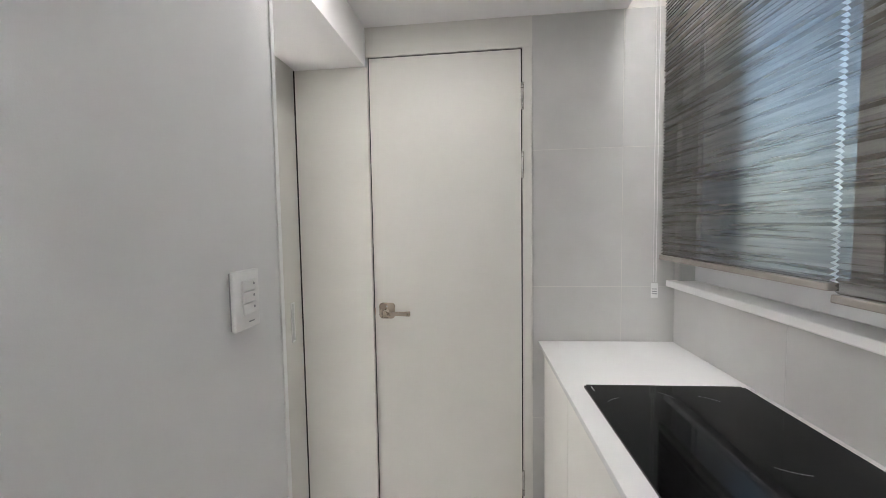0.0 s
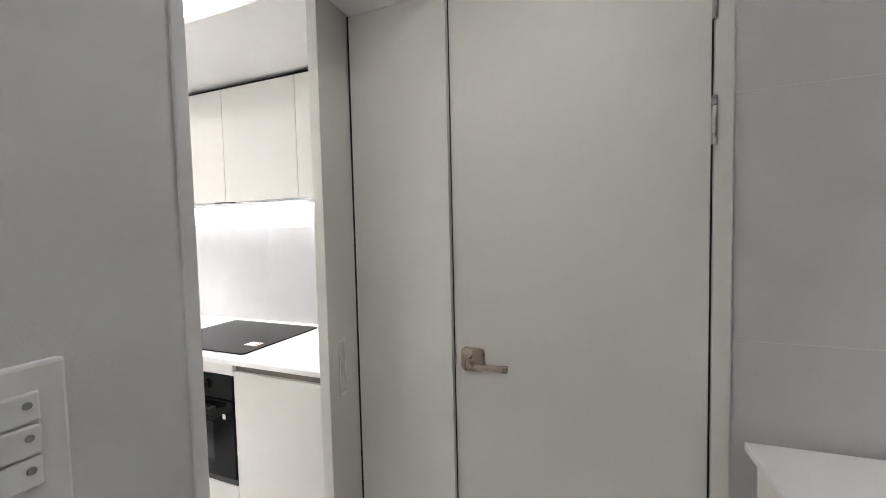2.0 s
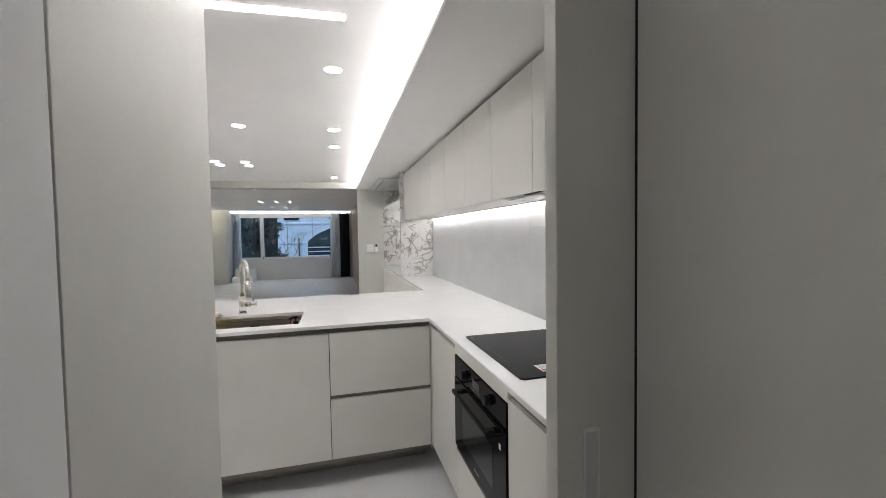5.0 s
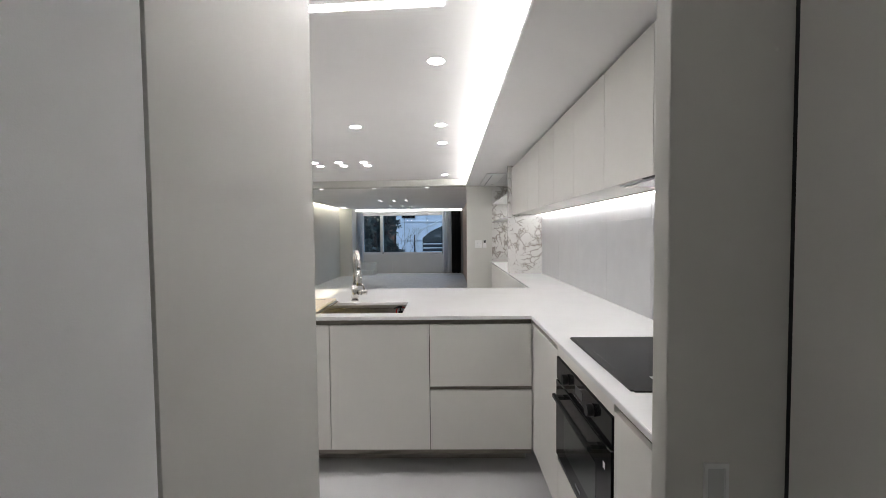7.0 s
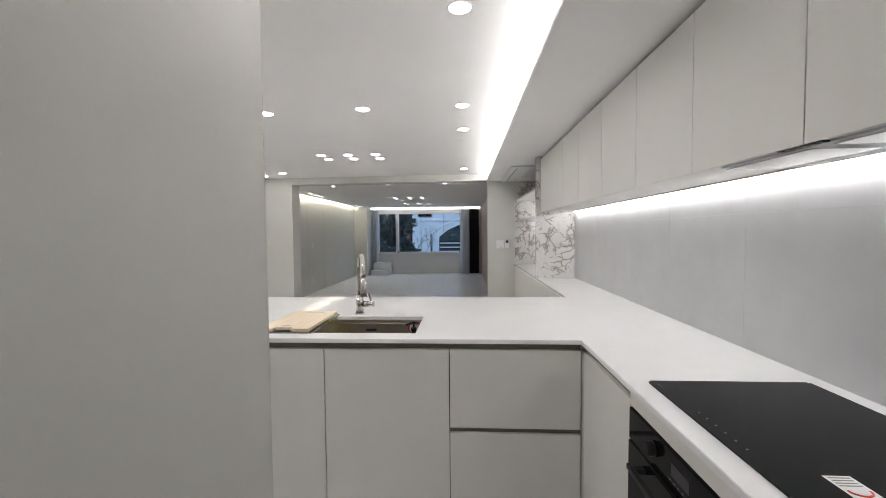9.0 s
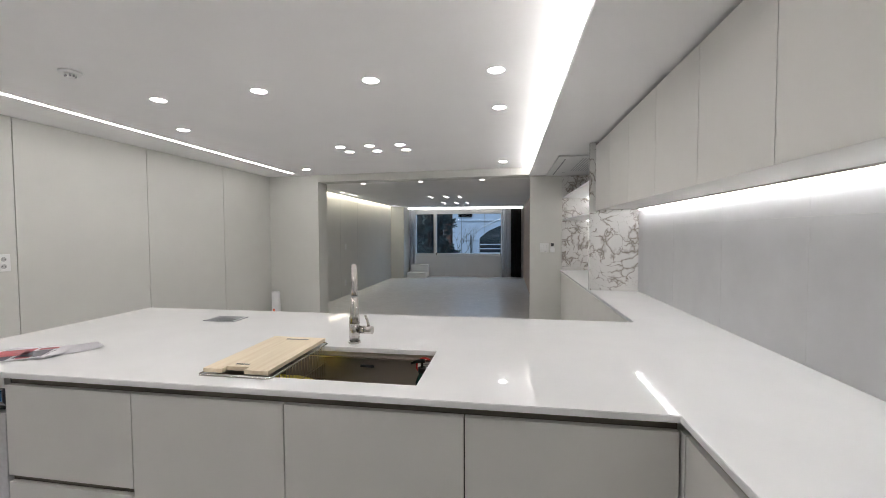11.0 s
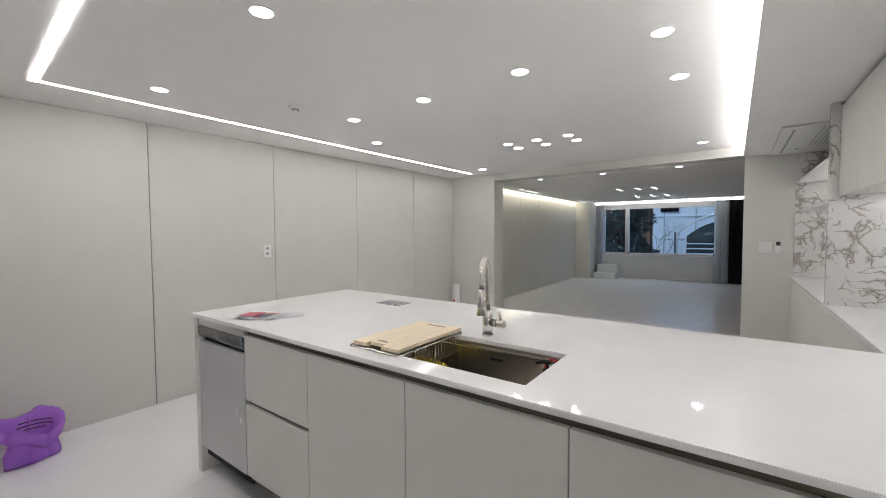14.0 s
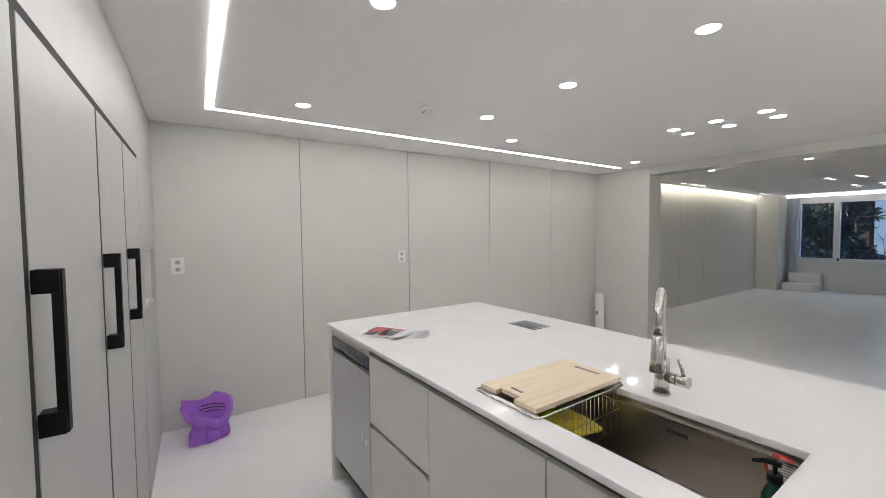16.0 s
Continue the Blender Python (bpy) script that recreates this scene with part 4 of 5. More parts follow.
air_conditioner()
pier_switch = wall_switch("light_switch", PIER, 1.865, 1.975, 1.165, 1.285, "white six-way switch plate on the greige pier", cols=2, rows=3)
rc = thing("remote_control", (PIER, 2.02, 1.17), "white remote control in a wall holder", "remote control")
part("holder", box(PIER, PIER + 0.022, 1.995, 2.05, 1.165, 1.225, 0.004), WHITE_PLASTIC, rc)
part("remote", box(PIER + 0.003, PIER + 0.018, 2.0, 2.045, 1.225, 1.29, 0.003), WHITE_PLASTIC, rc)
part("screen", box(PIER + 0.018, PIER + 0.0186, 2.005, 2.04, 1.245, 1.285), DARK_PLASTIC, rc)
skewed((pier_switch, rc), PIER, 0.2)


def socket(name, at, axis_y, label, scale=1.0):
    """A double socket with one plug hole over the other, on a wall that faces +y."""
    x, y, z = at
    d = thing(name, (x, y, z - 0.06), label, "wall socket", "wall sockets")
    w, h = 0.042 * scale, 0.062 * scale
    part("plate", box(x - w, x + w, y, y + 0.008, z - h, z + h, 0.003), WHITE_PLASTIC, d)
    for s in (-1, 1):
        c = z + s * 0.026 * scale
        ring = cyl((x, y + 0.008, c), (x, y + 0.0105, c), 0.021 * scale, seg=28)
        o = part("outlet", ring, WHITE_PLASTIC, d)
        hole = cyl((x, y + 0.0105, c), (x, y + 0.0112, c), 0.0165 * scale, seg=24)
        part("recess", hole, mat("socket_recess", (0.45, 0.45, 0.45), 0.5, var=0), o)
        for k in (-1, 1):
            part("pin_hole", cyl((x + k * 0.008, y + 0.0112, c + 0.003 * k), (x + k * 0.008, y + 0.0116, c + 0.003 * k), 0.0032, seg=10), DARK_PLASTIC, o)


socket("wall_socket", (-3.60, SOUTH, 1.217), 1, "white double socket on the greige panel")
socket("wall_socket", (-1.714, SOUTH, 1.228), 1, "white double socket beside the tall cabinets")
socket("wall_socket", (-9.9, LIV_S, 1.12), 1, "white double socket on the living room wall")
socket("wall_socket", (-9.9, LIV_S, 0.30), 1, "low white double socket on the living room wall")

# ---- ceiling fittings ----
def downlight(x, y, z, r=0.042):
    d = thing("downlight", (x, y, z), "small round white recessed downlight, lit", "downlight", "downlights")
    ring = bmesh.new()
    n = 28
    loops = []
    for rad, dz in ((r + 0.008, 0.0), (r + 0.007, -0.003), (r + 0.001, -0.0035), (r, -0.001)):
        loops.append([ring.verts.new((x + rad * math.cos(k * math.tau / n), y + rad * math.sin(k * math.tau / n), z + dz)) for k in range(n)])
    for a, b in zip(loops, loops[1:]):
        for k in range(n):
            ring.faces.new((a[k], b[k], b[(k + 1) % n], a[(k + 1) % n])).smooth = True
    part("trim_ring", ring, WHITE_PLASTIC, d)
    lens = bmesh.new()
    bmesh.ops.create_circle(lens, cap_ends=True, segments=n, radius=r)
    bmesh.ops.rotate(lens, verts=lens.verts, cent=(0, 0, 0), matrix=Matrix.Rotation(math.pi, 3, "X"))
    bmesh.ops.translate(lens, verts=lens.verts, vec=(x, y, z - 0.0012))
    part("lens", lens, LED_DOWN, d, "glowing white lens")
    return d


KITCHEN_SPOTS = [(-2.249, 1.378), (-3.447, 1.38), (-4.081, 1.385), (-6.19, 1.386), (-3.473, 0.68), (-3.52, -0.041), (-3.559, -0.77), (-4.236, -1.205), (-6.319, -1.225), (-2.395, -1.209), (-2.301, 0.113)]
first = downlight(-2.301, 0.113, CEIL_Z)
for x, y in KITCHEN_SPOTS[:-1]:
    copy_thing(first, Matrix.Translation((x, y, CEIL_Z)))
for x in (-5.08, -5.32):
    for y in (-0.203, 0.10, 0.408):
        copy_thing(first, Matrix.Translation((x, y, CEIL_Z)))


def relit(d, material):
    """Gives a downlight and its coming copies a lens of another strength."""
    for ob in d.children:
        if ob.name.startswith("lens"):
            ob.data.materials[0] = material


util_first = downlight(-0.05, 1.3, CEIL_Z + 0.02)
relit(util_first, LED_DOWN_UTIL)
copy_thing(util_first, Matrix.Translation((-0.05, -0.35, CEIL_Z + 0.02)))
LIV_SPOTS = [(-7.69, -0.94), (-7.63, 0.06), (-7.56, 1.05), (-8.94, -1.85), (-9.33, -1.85), (-9.65, -1.85), (-12.7, -1.88), (-13.0, -1.88), (-13.3, -1.88)]
LIV_SPOTS += [(x, y) for x in (-10.2, -10.5, -12.0, -12.4) for y in (-0.29, 0.06, 0.36)]
far_first = downlight(-7.69, -0.94, 2.25)
relit(far_first, LED_DOWN_LIVING)
for x, y in LIV_SPOTS[1:]:
    copy_thing(far_first, Matrix.Translation((x, y, 2.25)))
sd = thing("smoke_detector", (-3.091, -0.845, CEIL_Z), "white domed smoke detector on the ceiling", "smoke detector")
part("base", cyl((-3.091, -0.845, CEIL_Z), (-3.091, -0.845, CEIL_Z - 0.014), 0.05, 0.048, 32), WHITE_PLASTIC, sd)
part("cap", cyl((-3.091, -0.845, CEIL_Z - 0.014), (-3.091, -0.845, CEIL_Z - 0.034), 0.026, 0.016, 24), WHITE_PLASTIC, sd)
part("slots", boxes([(-3.091 + 0.02 * math.cos(a) - 0.003, -3.091 + 0.02 * math.cos(a) + 0.003, -0.845 + 0.022 * math.sin(a) - 0.003, -0.845 + 0.022 * math.sin(a) + 0.003, CEIL_Z - 0.030, CEIL_Z - 0.016) for a in [k * math.tau / 8 for k in range(8)]]), GREY_PLASTIC, sd)
solid("ceiling_hatch_plate", cyl((-1.62, -1.2, CEIL_Z), (-1.62, -1.2, CEIL_Z - 0.004), 0.025, 0.022, 20), WHITE_PLASTIC, "small round white cover plate on the ceiling", "cover plate")

# ---- island top ----
def sink():
    x0, x1, y0, y1 = SINK
    d = thing("sink", ((x0 + x1) / 2, (y0 + y1) / 2, 0.70), "deep undermounted brushed steel sink", "sink")
    t, zb, zt = 0.004, 0.715, 0.9165
    part("basin", boxes([(x0 - t, x1 + t, y0 - t, y1 + t, zb - t, zb), (x0 - t, x0, y0 - t, y1 + t, zb, zt), (x1, x1 + t, y0 - t, y1 + t, zb, zt), (x0, x1, y0 - t, y0, zb, zt), (x0, x1, y1, y1 + t, zb, zt)]), STEEL_DARK, d)
    part("ledge", boxes([(x0 + 0.0002, x0 + 0.012, y0, y1, 0.896, 0.901), (x1 - 0.012, x1 - 0.0002, y0, y1, 0.896, 0.901)]), STEEL, d)
    part("drain", cyl((-2.70, 0.62, zb), (-2.70, 0.62, zb + 0.004), 0.055, 0.05, 32), STEEL, d)
    lab = part("round_label", cyl((x0 + 0.0004, 1.108, 0.872), (x0 + 0.0012, 1.108, 0.872), 0.038, seg=36), ARC_RED, d, "round red and white label")
    part("label_centre", cyl((x0 + 0.0012, 1.108, 0.872), (x0 + 0.0016, 1.108, 0.872), 0.030, seg=32), WHITE_PLASTIC, lab)
    part("label_print", boxes([(x0 + 0.0016, x0 + 0.002, 1.089, 1.127, 0.858 + 0.007 * k, 0.860 + 0.007 * k) for k in range(5)]), MARK_GREY, lab)
    part("maker_mark", box(x0 + 0.0002, x0 + 0.0008, 0.83, 0.89, 0.855, 0.866), DARK_PLASTIC, d)


sink()


def faucet():
    fx, fy, z = -2.948, 0.776, COUNTER
    d = thing("faucet", (fx, fy, z), "brushed nickel gooseneck kitchen faucet with a pull-out head", "faucet")
    part("base_ring", cyl((fx, fy, z), (fx, fy, z + 0.008), 0.0265, 0.0255, 32), STEEL, d)
    part("body", cyl((fx, fy, z + 0.008), (fx, fy, z + 0.115), 0.0225, seg=32), STEEL, d)
    ux, uy = 0.925, 0.38
    pts = [(fx, fy, z + 0.115), (fx, fy, z + 0.20), (fx, fy, z + 0.265)]
    R = 0.088
    for k in range(1, 13):
        a = math.pi * k / 12
        o = R * (1 - math.cos(a))
        pts.append((fx + ux * o, fy + uy * o, z + 0.265 + R * 0.9 * math.sin(a)))
    pts.append((fx + ux * 2 * R, fy + uy * 2 * R, z + 0.235))
    part("neck", tube(pts, 0.0125, 20), STEEL, d)
    a = Vector((fx + ux * 2 * R, fy + uy * 2 * R, z + 0.232))
    b = a + Vector((ux * 0.010, uy * 0.010, -0.105))
    head = tube([a, a.lerp(b, 0.08), a.lerp(b, 0.1), a.lerp(b, 0.6), b], [0.0125, 0.0125, 0.0145, 0.0175, 0.0205], 24)
    part("spray_head", head, STEEL, d)
    part("spray_collar", cyl(a + Vector((0, 0, 0.002)), a, 0.0138, seg=20), GREY_PLASTIC, d)
    lv = part("valve", cyl((fx, fy + 0.018, z + 0.06), (fx + 0.006, fy + 0.085, z + 0.06), 0.0175, seg=28), STEEL, d)
    part("valve_ring", cyl((fx + 0.003, fy + 0.048, z + 0.06), (fx + 0.003, fy + 0.050, z + 0.06), 0.0179, seg=28), DARK_PLASTIC, lv)
    part("lever", tube([(fx + 0.004, fy + 0.07, z + 0.07), (fx + 0.004, fy + 0.062, z + 0.10), (fx + 0.004, fy + 0.052, z + 0.125)], [0.006, 0.0055, 0.005], 12), STEEL, lv)


faucet()


def wood():
    m = mat("pale_pine", (0.66, 0.50, 0.33), 0.5, var=0)
    nt = m.node_tree
    bs = nt.nodes["Principled BSDF"]
    geo = nt.nodes.new("ShaderNodeNewGeometry")
    mp = nt.nodes.new("ShaderNodeMapping")
    mp.inputs["Scale"].default_value = (2.0, 40.0, 40.0)
    nt.links.new(geo.outputs["Position"], mp.inputs["Vector"])
    n = nt.nodes.new("ShaderNodeTexNoise")
    n.inputs["Scale"].default_value, n.inputs["Detail"].default_value = 1.2, 8
    nt.links.new(mp.outputs[0], n.inputs["Vector"])
    r = nt.nodes.new("ShaderNodeValToRGB")
    r.color_ramp.elements[0].position, r.color_ramp.elements[0].color = 0.35, (0.74, 0.61, 0.43, 1)
    r.color_ramp.elements[1].position, r.color_ramp.elements[1].color = 0.65, (0.82, 0.71, 0.53, 1)
    nt.links.new(n.outputs["Fac"], r.inputs[0])
    nt.links.new(r.outputs[0], bs.inputs["Base Color"])
    return m


PINE = wood()


WIRE = mat("rack_wire_dull_gold", (0.34, 0.29, 0.19), 0.35, metal=1.0, var=0.05)


def board_and_rack():
    rack = thing("wire_rack", (-2.7, 0.55, COUNTER), "white wire rack hanging in the sink", "rack")
    zt = COUNTER + 0.004
    part("rim", tube([(-2.915, 0.40, zt), (-2.487, 0.40, zt), (-2.475, 0.41, zt), (-2.475, 0.66, zt), (-2.487, 0.67, zt), (-2.90, 0.67, zt), (-2.915, 0.655, zt), (-2.915, 0.40, zt)], 0.003, 8), STEEL, rack)
    for k in range(17):
        x = -2.865 + k * 0.021
        part("wire", tube([(x, 0.672, zt), (x, 0.675, 0.80), (x, 0.43, 0.80)], 0.0014, 6), WIRE, rack)
    for z in (0.80, 0.87):
        part("wire", tube([(-2.87, 0.676, z), (-2.51, 0.676, z)], 0.0016, 6), WIRE, rack)
    cloth = bmesh.new()
    bmesh.ops.create_grid(cloth, x_segments=24, y_segments=20, size=0.5)
    for v in cloth.verts:
        u, w = v.co.x, v.co.y
        n = noise.noise(Vector((u * 5, w * 6, 1.7)))
        v.co = Vector((-2.66 + u * 0.28 + 0.01 * n, 0.565 + w * 0.20, 0.834 + 0.035 * (0.25 - u * u - w * w) * 4 * 0.5 + 0.012 * n))
    for f in cloth.faces:
        f.smooth = True
    g = bmesh.ops.extrude_face_region(cloth, geom=cloth.faces[:])
    bmesh.ops.translate(cloth, verts=[e for e in g["geom"] if isinstance(e, bmesh.types.BMVert)], vec=(0, 0, -0.006))
    bmesh.ops.recalc_face_normals(cloth, faces=cloth.faces)
    solid("dish_cloth", cloth, mat("yellow_cloth", (0.62, 0.50, 0.04), 0.85, var=0.15, scale=25, bump=0.4, bump_scale=200), "crumpled yellow cloth lying in the wire rack", "cloth")
    b = thing("cutting_board", (-2.71, 0.53, zt + 0.003), "pale pine cutting board lying across the sink", "cutting board")
    z0, z1 = zt + 0.0035, zt + 0.0175
    x0, x1, y0, y1 = -2.925, -2.495, 0.408, 0.650
    bm = boxes([(x0, x1, y0, y0 + 0.07, z0, z1), (x0, x1, y0 + 0.155, y1, z0, z1), (x0, x1 - 0.028, y0 + 0.07, y0 + 0.155, z0, z1)])
    bmesh.ops.remove_doubles(bm, verts=bm.verts, dist=0.0005)
    part("board", bm, PINE, b)
    part("groove", box(x0 + 0.03, x0 + 0.045, y0 + 0.08, y0 + 0.18, z1 - 0.0005, z1 + 0.0004), mat("branded_slot", (0.30, 0.27, 0.22), 0.6, var=0), b)
    part("maker_mark", boxes([(x1 - 0.062, x1 - 0.050, y0 + 0.085 + 0.009 * k, y0 + 0.091 + 0.009 * k, z1, z1 + 0.0004) for k in range(6)]), DARK_PLASTIC, b)


board_and_rack()
soap = thing("soap_bottle", (-2.80, 1.112, 0.715), "dark green pump bottle standing in the sink", "soap bottle")
GREEN = mat("dark_green_plastic", (0.01, 0.045, 0.03), 0.15, var=0)
SX, SY = -2.80, 1.112
part("bottle", tube([(SX, SY, z) for z in (0.7155, 0.721, 0.80, 0.838, 0.856, 0.868, 0.874)], [0.023, 0.027, 0.027, 0.025, 0.018, 0.012, 0.010], 24), GREEN, soap)
pump = part("pump", cyl((SX, SY, 0.874), (SX, SY, 0.893), 0.016, 0.015, 20), BLACK_MATT, soap)
part("stem", cyl((SX, SY, 0.893), (SX, SY, 0.914), 0.005, seg=12), BLACK_MATT, pump)
part("nozzle", tube([(SX, SY + 0.012, 0.918), (SX, SY, 0.919), (SX + 0.004, SY - 0.02, 0.917), (SX + 0.008, SY - 0.042, 0.909)], [0.007, 0.008, 0.006, 0.004], 12), BLACK_MATT, pump)

outlet = thing("worktop_socket_lid", (-3.305, -0.13, COUNTER), "dark grey flush socket lid in the worktop", "socket lid")
part("frame", box(-3.37, -3.24, -0.225, -0.035, COUNTER, COUNTER + 0.004, 0.001), GREY_PLASTIC, outlet)
part("lid", box(-3.36, -3.25, -0.205, -0.055, COUNTER + 0.004, COUNTER + 0.0055, 0.0005), mat("dark_grey_lid", (0.13, 0.14, 0.15), 0.35, var=0.03), outlet)

PAPER = mat("glossy_paper", (0.72, 0.71, 0.74), 0.3, var=0.03)
PINK = mat("print_red", (0.50, 0.08, 0.10), 0.35, var=0.2, scale=40)
INK = mat("print_dark", (0.10, 0.09, 0.12), 0.35, var=0.3, scale=60)


def leaflet(cx, cy, z, ang, w, h, blocks, label):
    d = thing("leaflet", (cx, cy, z), label, "leaflet", "leaflets")
    bm = bmesh.new()
    bmesh.ops.create_grid(bm, x_segments=10, y_segments=10, size=0.5)
    for v in bm.verts:
        u, t = v.co.x, v.co.y
        v.co = Vector((cx + u * w, cy + t * h, z + 0.002 + 0.006 * max(0, t - 0.25) * 4 * (0.5 + u)))
    part("sheet", turned(bm, (cx, cy, z), ang), PAPER, d)
    for (u0, u1, t0, t1, m) in blocks:
        part("print", turned(box(cx + u0 * w, cx + u1 * w, cy + t0 * h, cy + t1 * h, z + 0.0023, z + 0.0028), (cx, cy, z), ang), m, d)


leaflet(-2.60, -0.47, COUNTER, 18, 0.20, 0.28, [], "plain pale leaflet lying under another")
leaflet(-2.585, -0.455, COUNTER + 0.003, 34, 0.18, 0.25, [(-0.45, 0.1, -0.45, 0.0, PINK), (-0.2, 0.35, -0.1, 0.25, INK), (0.12, 0.45, -0.4, -0.15, INK), (-0.4, -0.25, 0.05, 0.3, PINK), (0.2, 0.42, -0.05, 0.12, PINK), (-0.1, 0.1, 0.3, 0.42, INK), (0.15, 0.4, 0.28, 0.33, INK), (0.15, 0.4, 0.37, 0.41, INK)], "colour printed leaflet with red and dark pictures")
leaflet(-2.66, -0.36, COUNTER + 0.001, 60, 0.15, 0.21, [(-0.4, 0.3, -0.4, -0.35, INK), (-0.4, 0.2, -0.28, -0.24, INK)], "pale leaflet with printed lines, half covered")

# ---- kitchen floor things ----
def rubbish_bag():
    cx, cy = -1.865, -1.865
    d = thing("rubbish_bag", (cx, cy, 0), "open crumpled purple plastic rubbish bag on the floor", "bag")
    bm = bmesh.new()
    prof = [(0.0, 0.004), (0.10, 0.0), (0.135, 0.012), (0.132, 0.05), (0.122, 0.09), (0.112, 0.12), (0.118, 0.14), (0.136, 0.155), (0.150, 0.18), (0.158, 0.21), (0.154, 0.232), (0.142, 0.228), (0.130, 0.19), (0.116, 0.14), (0.09, 0.09), (0.05, 0.06), (0.0, 0.055)]
    n = 96
    rings = []
    for i, (r, z) in enumerate(prof):
        ring = []
        for k in range(n):
            a = k * math.tau / n
            c, s = math.cos(a), math.sin(a)
            q = a + 5.0 * z + 0.6 * noise.noise(Vector((c * 2.1, s * 2.1, z * 9)))
            cq, sq = math.cos(q), math.sin(q)
            w = noise.noise(Vector((c * 1.3, s * 1.3, z * 4 + 3.0)))
            f = noise.noise(Vector((cq * 3.1, sq * 3.1, z * 22 + 7))) - 0.8 * abs(noise.noise(Vector((cq * 5.3, sq * 5.3, 2.0 + z * 31))))
            g = noise.noise(Vector((c * 11 + 4, s * 11, z * 60)))
            corner = max(0.0, math.cos(2 * (a - 0.75))) ** 6 * max(0, 1 - z / 0.12) * 0.32
            rr = r * (1 + 0.24 * w + 0.13 * f + 0.03 * g + corner)
            lift = (0.012 * c - 0.042 * s + 0.055 * w + 0.008 * f + 0.004 * g) if 6 < i < 13 else 0.012 * f if i > 1 else 0
            ring.append(bm.verts.new((cx + rr * c, cy + rr * 0.9 * s, max(0.0005, z + lift))))
        rings.append(ring)
    for a, b2 in zip(rings, rings[1:]):
        for k in range(n):
            bm.faces.new((a[k], a[(k + 1) % n], b2[(k + 1) % n], b2[k])).smooth = True
    m = fabric("purple_film", (0.43, 0.23, 0.82), 0.5)
    m.node_tree.nodes["Principled BSDF"].inputs["Roughness"].default_value = 0.3
    for node in m.node_tree.nodes:
        if node.type == "TEX_NOISE":
            node.inputs["Scale"].default_value, node.inputs["Detail"].default_value = 42, 6
        elif node.type == "BUMP":
            node.inputs["Strength"].default_value, node.inputs["Distance"].default_value = 0.9, 0.008
    part("film", bm, m, d)
    for k, (a, z, ln) in enumerate(((-1.9, 0.20, 0.10), (-1.9, 0.178, 0.12), (-1.85, 0.156, 0.07))):
        r = 0.098 + 0.35 * (z - 0.156)
        pts = [(cx + r * math.cos(a + t * ln * 2.5), cy + 0.9 * r * math.sin(a + t * ln * 2.5), z) for t in range(-3, 4)]
        part("print_bar", tube(pts, 0.004, 5), INK, d)


rubbish_bag()
roll = thing("paper_roll", (-6.74, -1.97, 0), "white paper roll standing in the corner", "roll")
part("roll", tube([(-6.74, -1.97, 0.0), (-6.74, -1.97, 0.004), (-6.74, -1.97, 0.55), (-6.74, -1.97, 0.555)], [0.058, 0.06, 0.06, 0.057], 28), WHITE_PLASTIC, roll)
part("core", cyl((-6.74, -1.97, 0.555), (-6.74, -1.97, 0.565), 0.02, seg=18), WHITE_PLASTIC, roll)
part("label", box(-6.70, -6.677, -1.985, -1.955, 0.26, 0.31), mat("label_orange_red", (0.6, 0.14, 0.08), 0.5, var=0), roll)

# ---- living room ----
step = thing("step_stool", (-13.95, -1.42, 0), "white two-step platform under the window", "steps")
part("tread", box(-14.28, -13.66, -1.72, -1.12, 0.0, 0.17, 0.004), WHITE_PLASTIC, step)
part("tread", box(-14.28, -14.0, -1.68, -1.12, 0.171, 0.40, 0.004), WHITE_PLASTIC, step)


def living_window():
    w = thing("window_2", (FAR_X, -0.1, 0.7), "wide white framed living room window", "window", kind="structure")
    y0, y1, z0, z1 = -1.62, 1.28, 0.70, 2.10
    X0, X1 = FAR_X - 0.14, FAR_X - 0.02
    part("window_frame", boxes([(X0, X1, y0, y1, z0, z0 + 0.05), (X0, X1, y0, y1, z1 - 0.05, z1), (X0, X1, y0, y0 + 0.05, z0 + 0.05, z1 - 0.05), (X0, X1, y1 - 0.05, y1, z0 + 0.05, z1 - 0.05), (X0 - 0.01, X1 + 0.01, -0.98, -0.88, z0 + 0.05, z1 - 0.05)], 0.003), PVC, w)
    part("window_sill", box(FAR_X - 0.02, FAR_X + 0.03, -1.62, 1.28, z0 - 0.028, z0 - 0.001, 0.003), PVC, w)
    for ya, yb in ((y0 + 0.05, -0.98), (-0.88, y1 - 0.05)):
        p = part("pane", box(X0 + 0.05, X0 + 0.056, ya, yb, z0 + 0.05, z1 - 0.05), GLASS, w)
        p.visible_shadow = False
    part("handle", boxes([(FAR_X - 0.02, FAR_X + 0.01, -0.90, -0.875, z0 - 0.02, z0 + 0.07), (FAR_X - 0.02, FAR_X + 0.01, 1.215, 1.24, z0 - 0.02, z0 + 0.07)]), DARK_PLASTIC, w)


living_window()
for k, (ya, yb) in enumerate(((-1.1, -0.55), (-0.55, 0.1), (0.1, 0.7), (0.7, 1.22))):
    solid("wall_board", box(FAR_X, FAR_X + 0.012, ya + 0.004, yb - 0.004, 0.02, 0.62, 0.002), UTIL_WALL, "white board below the living room window", "panel", "window wall boards")


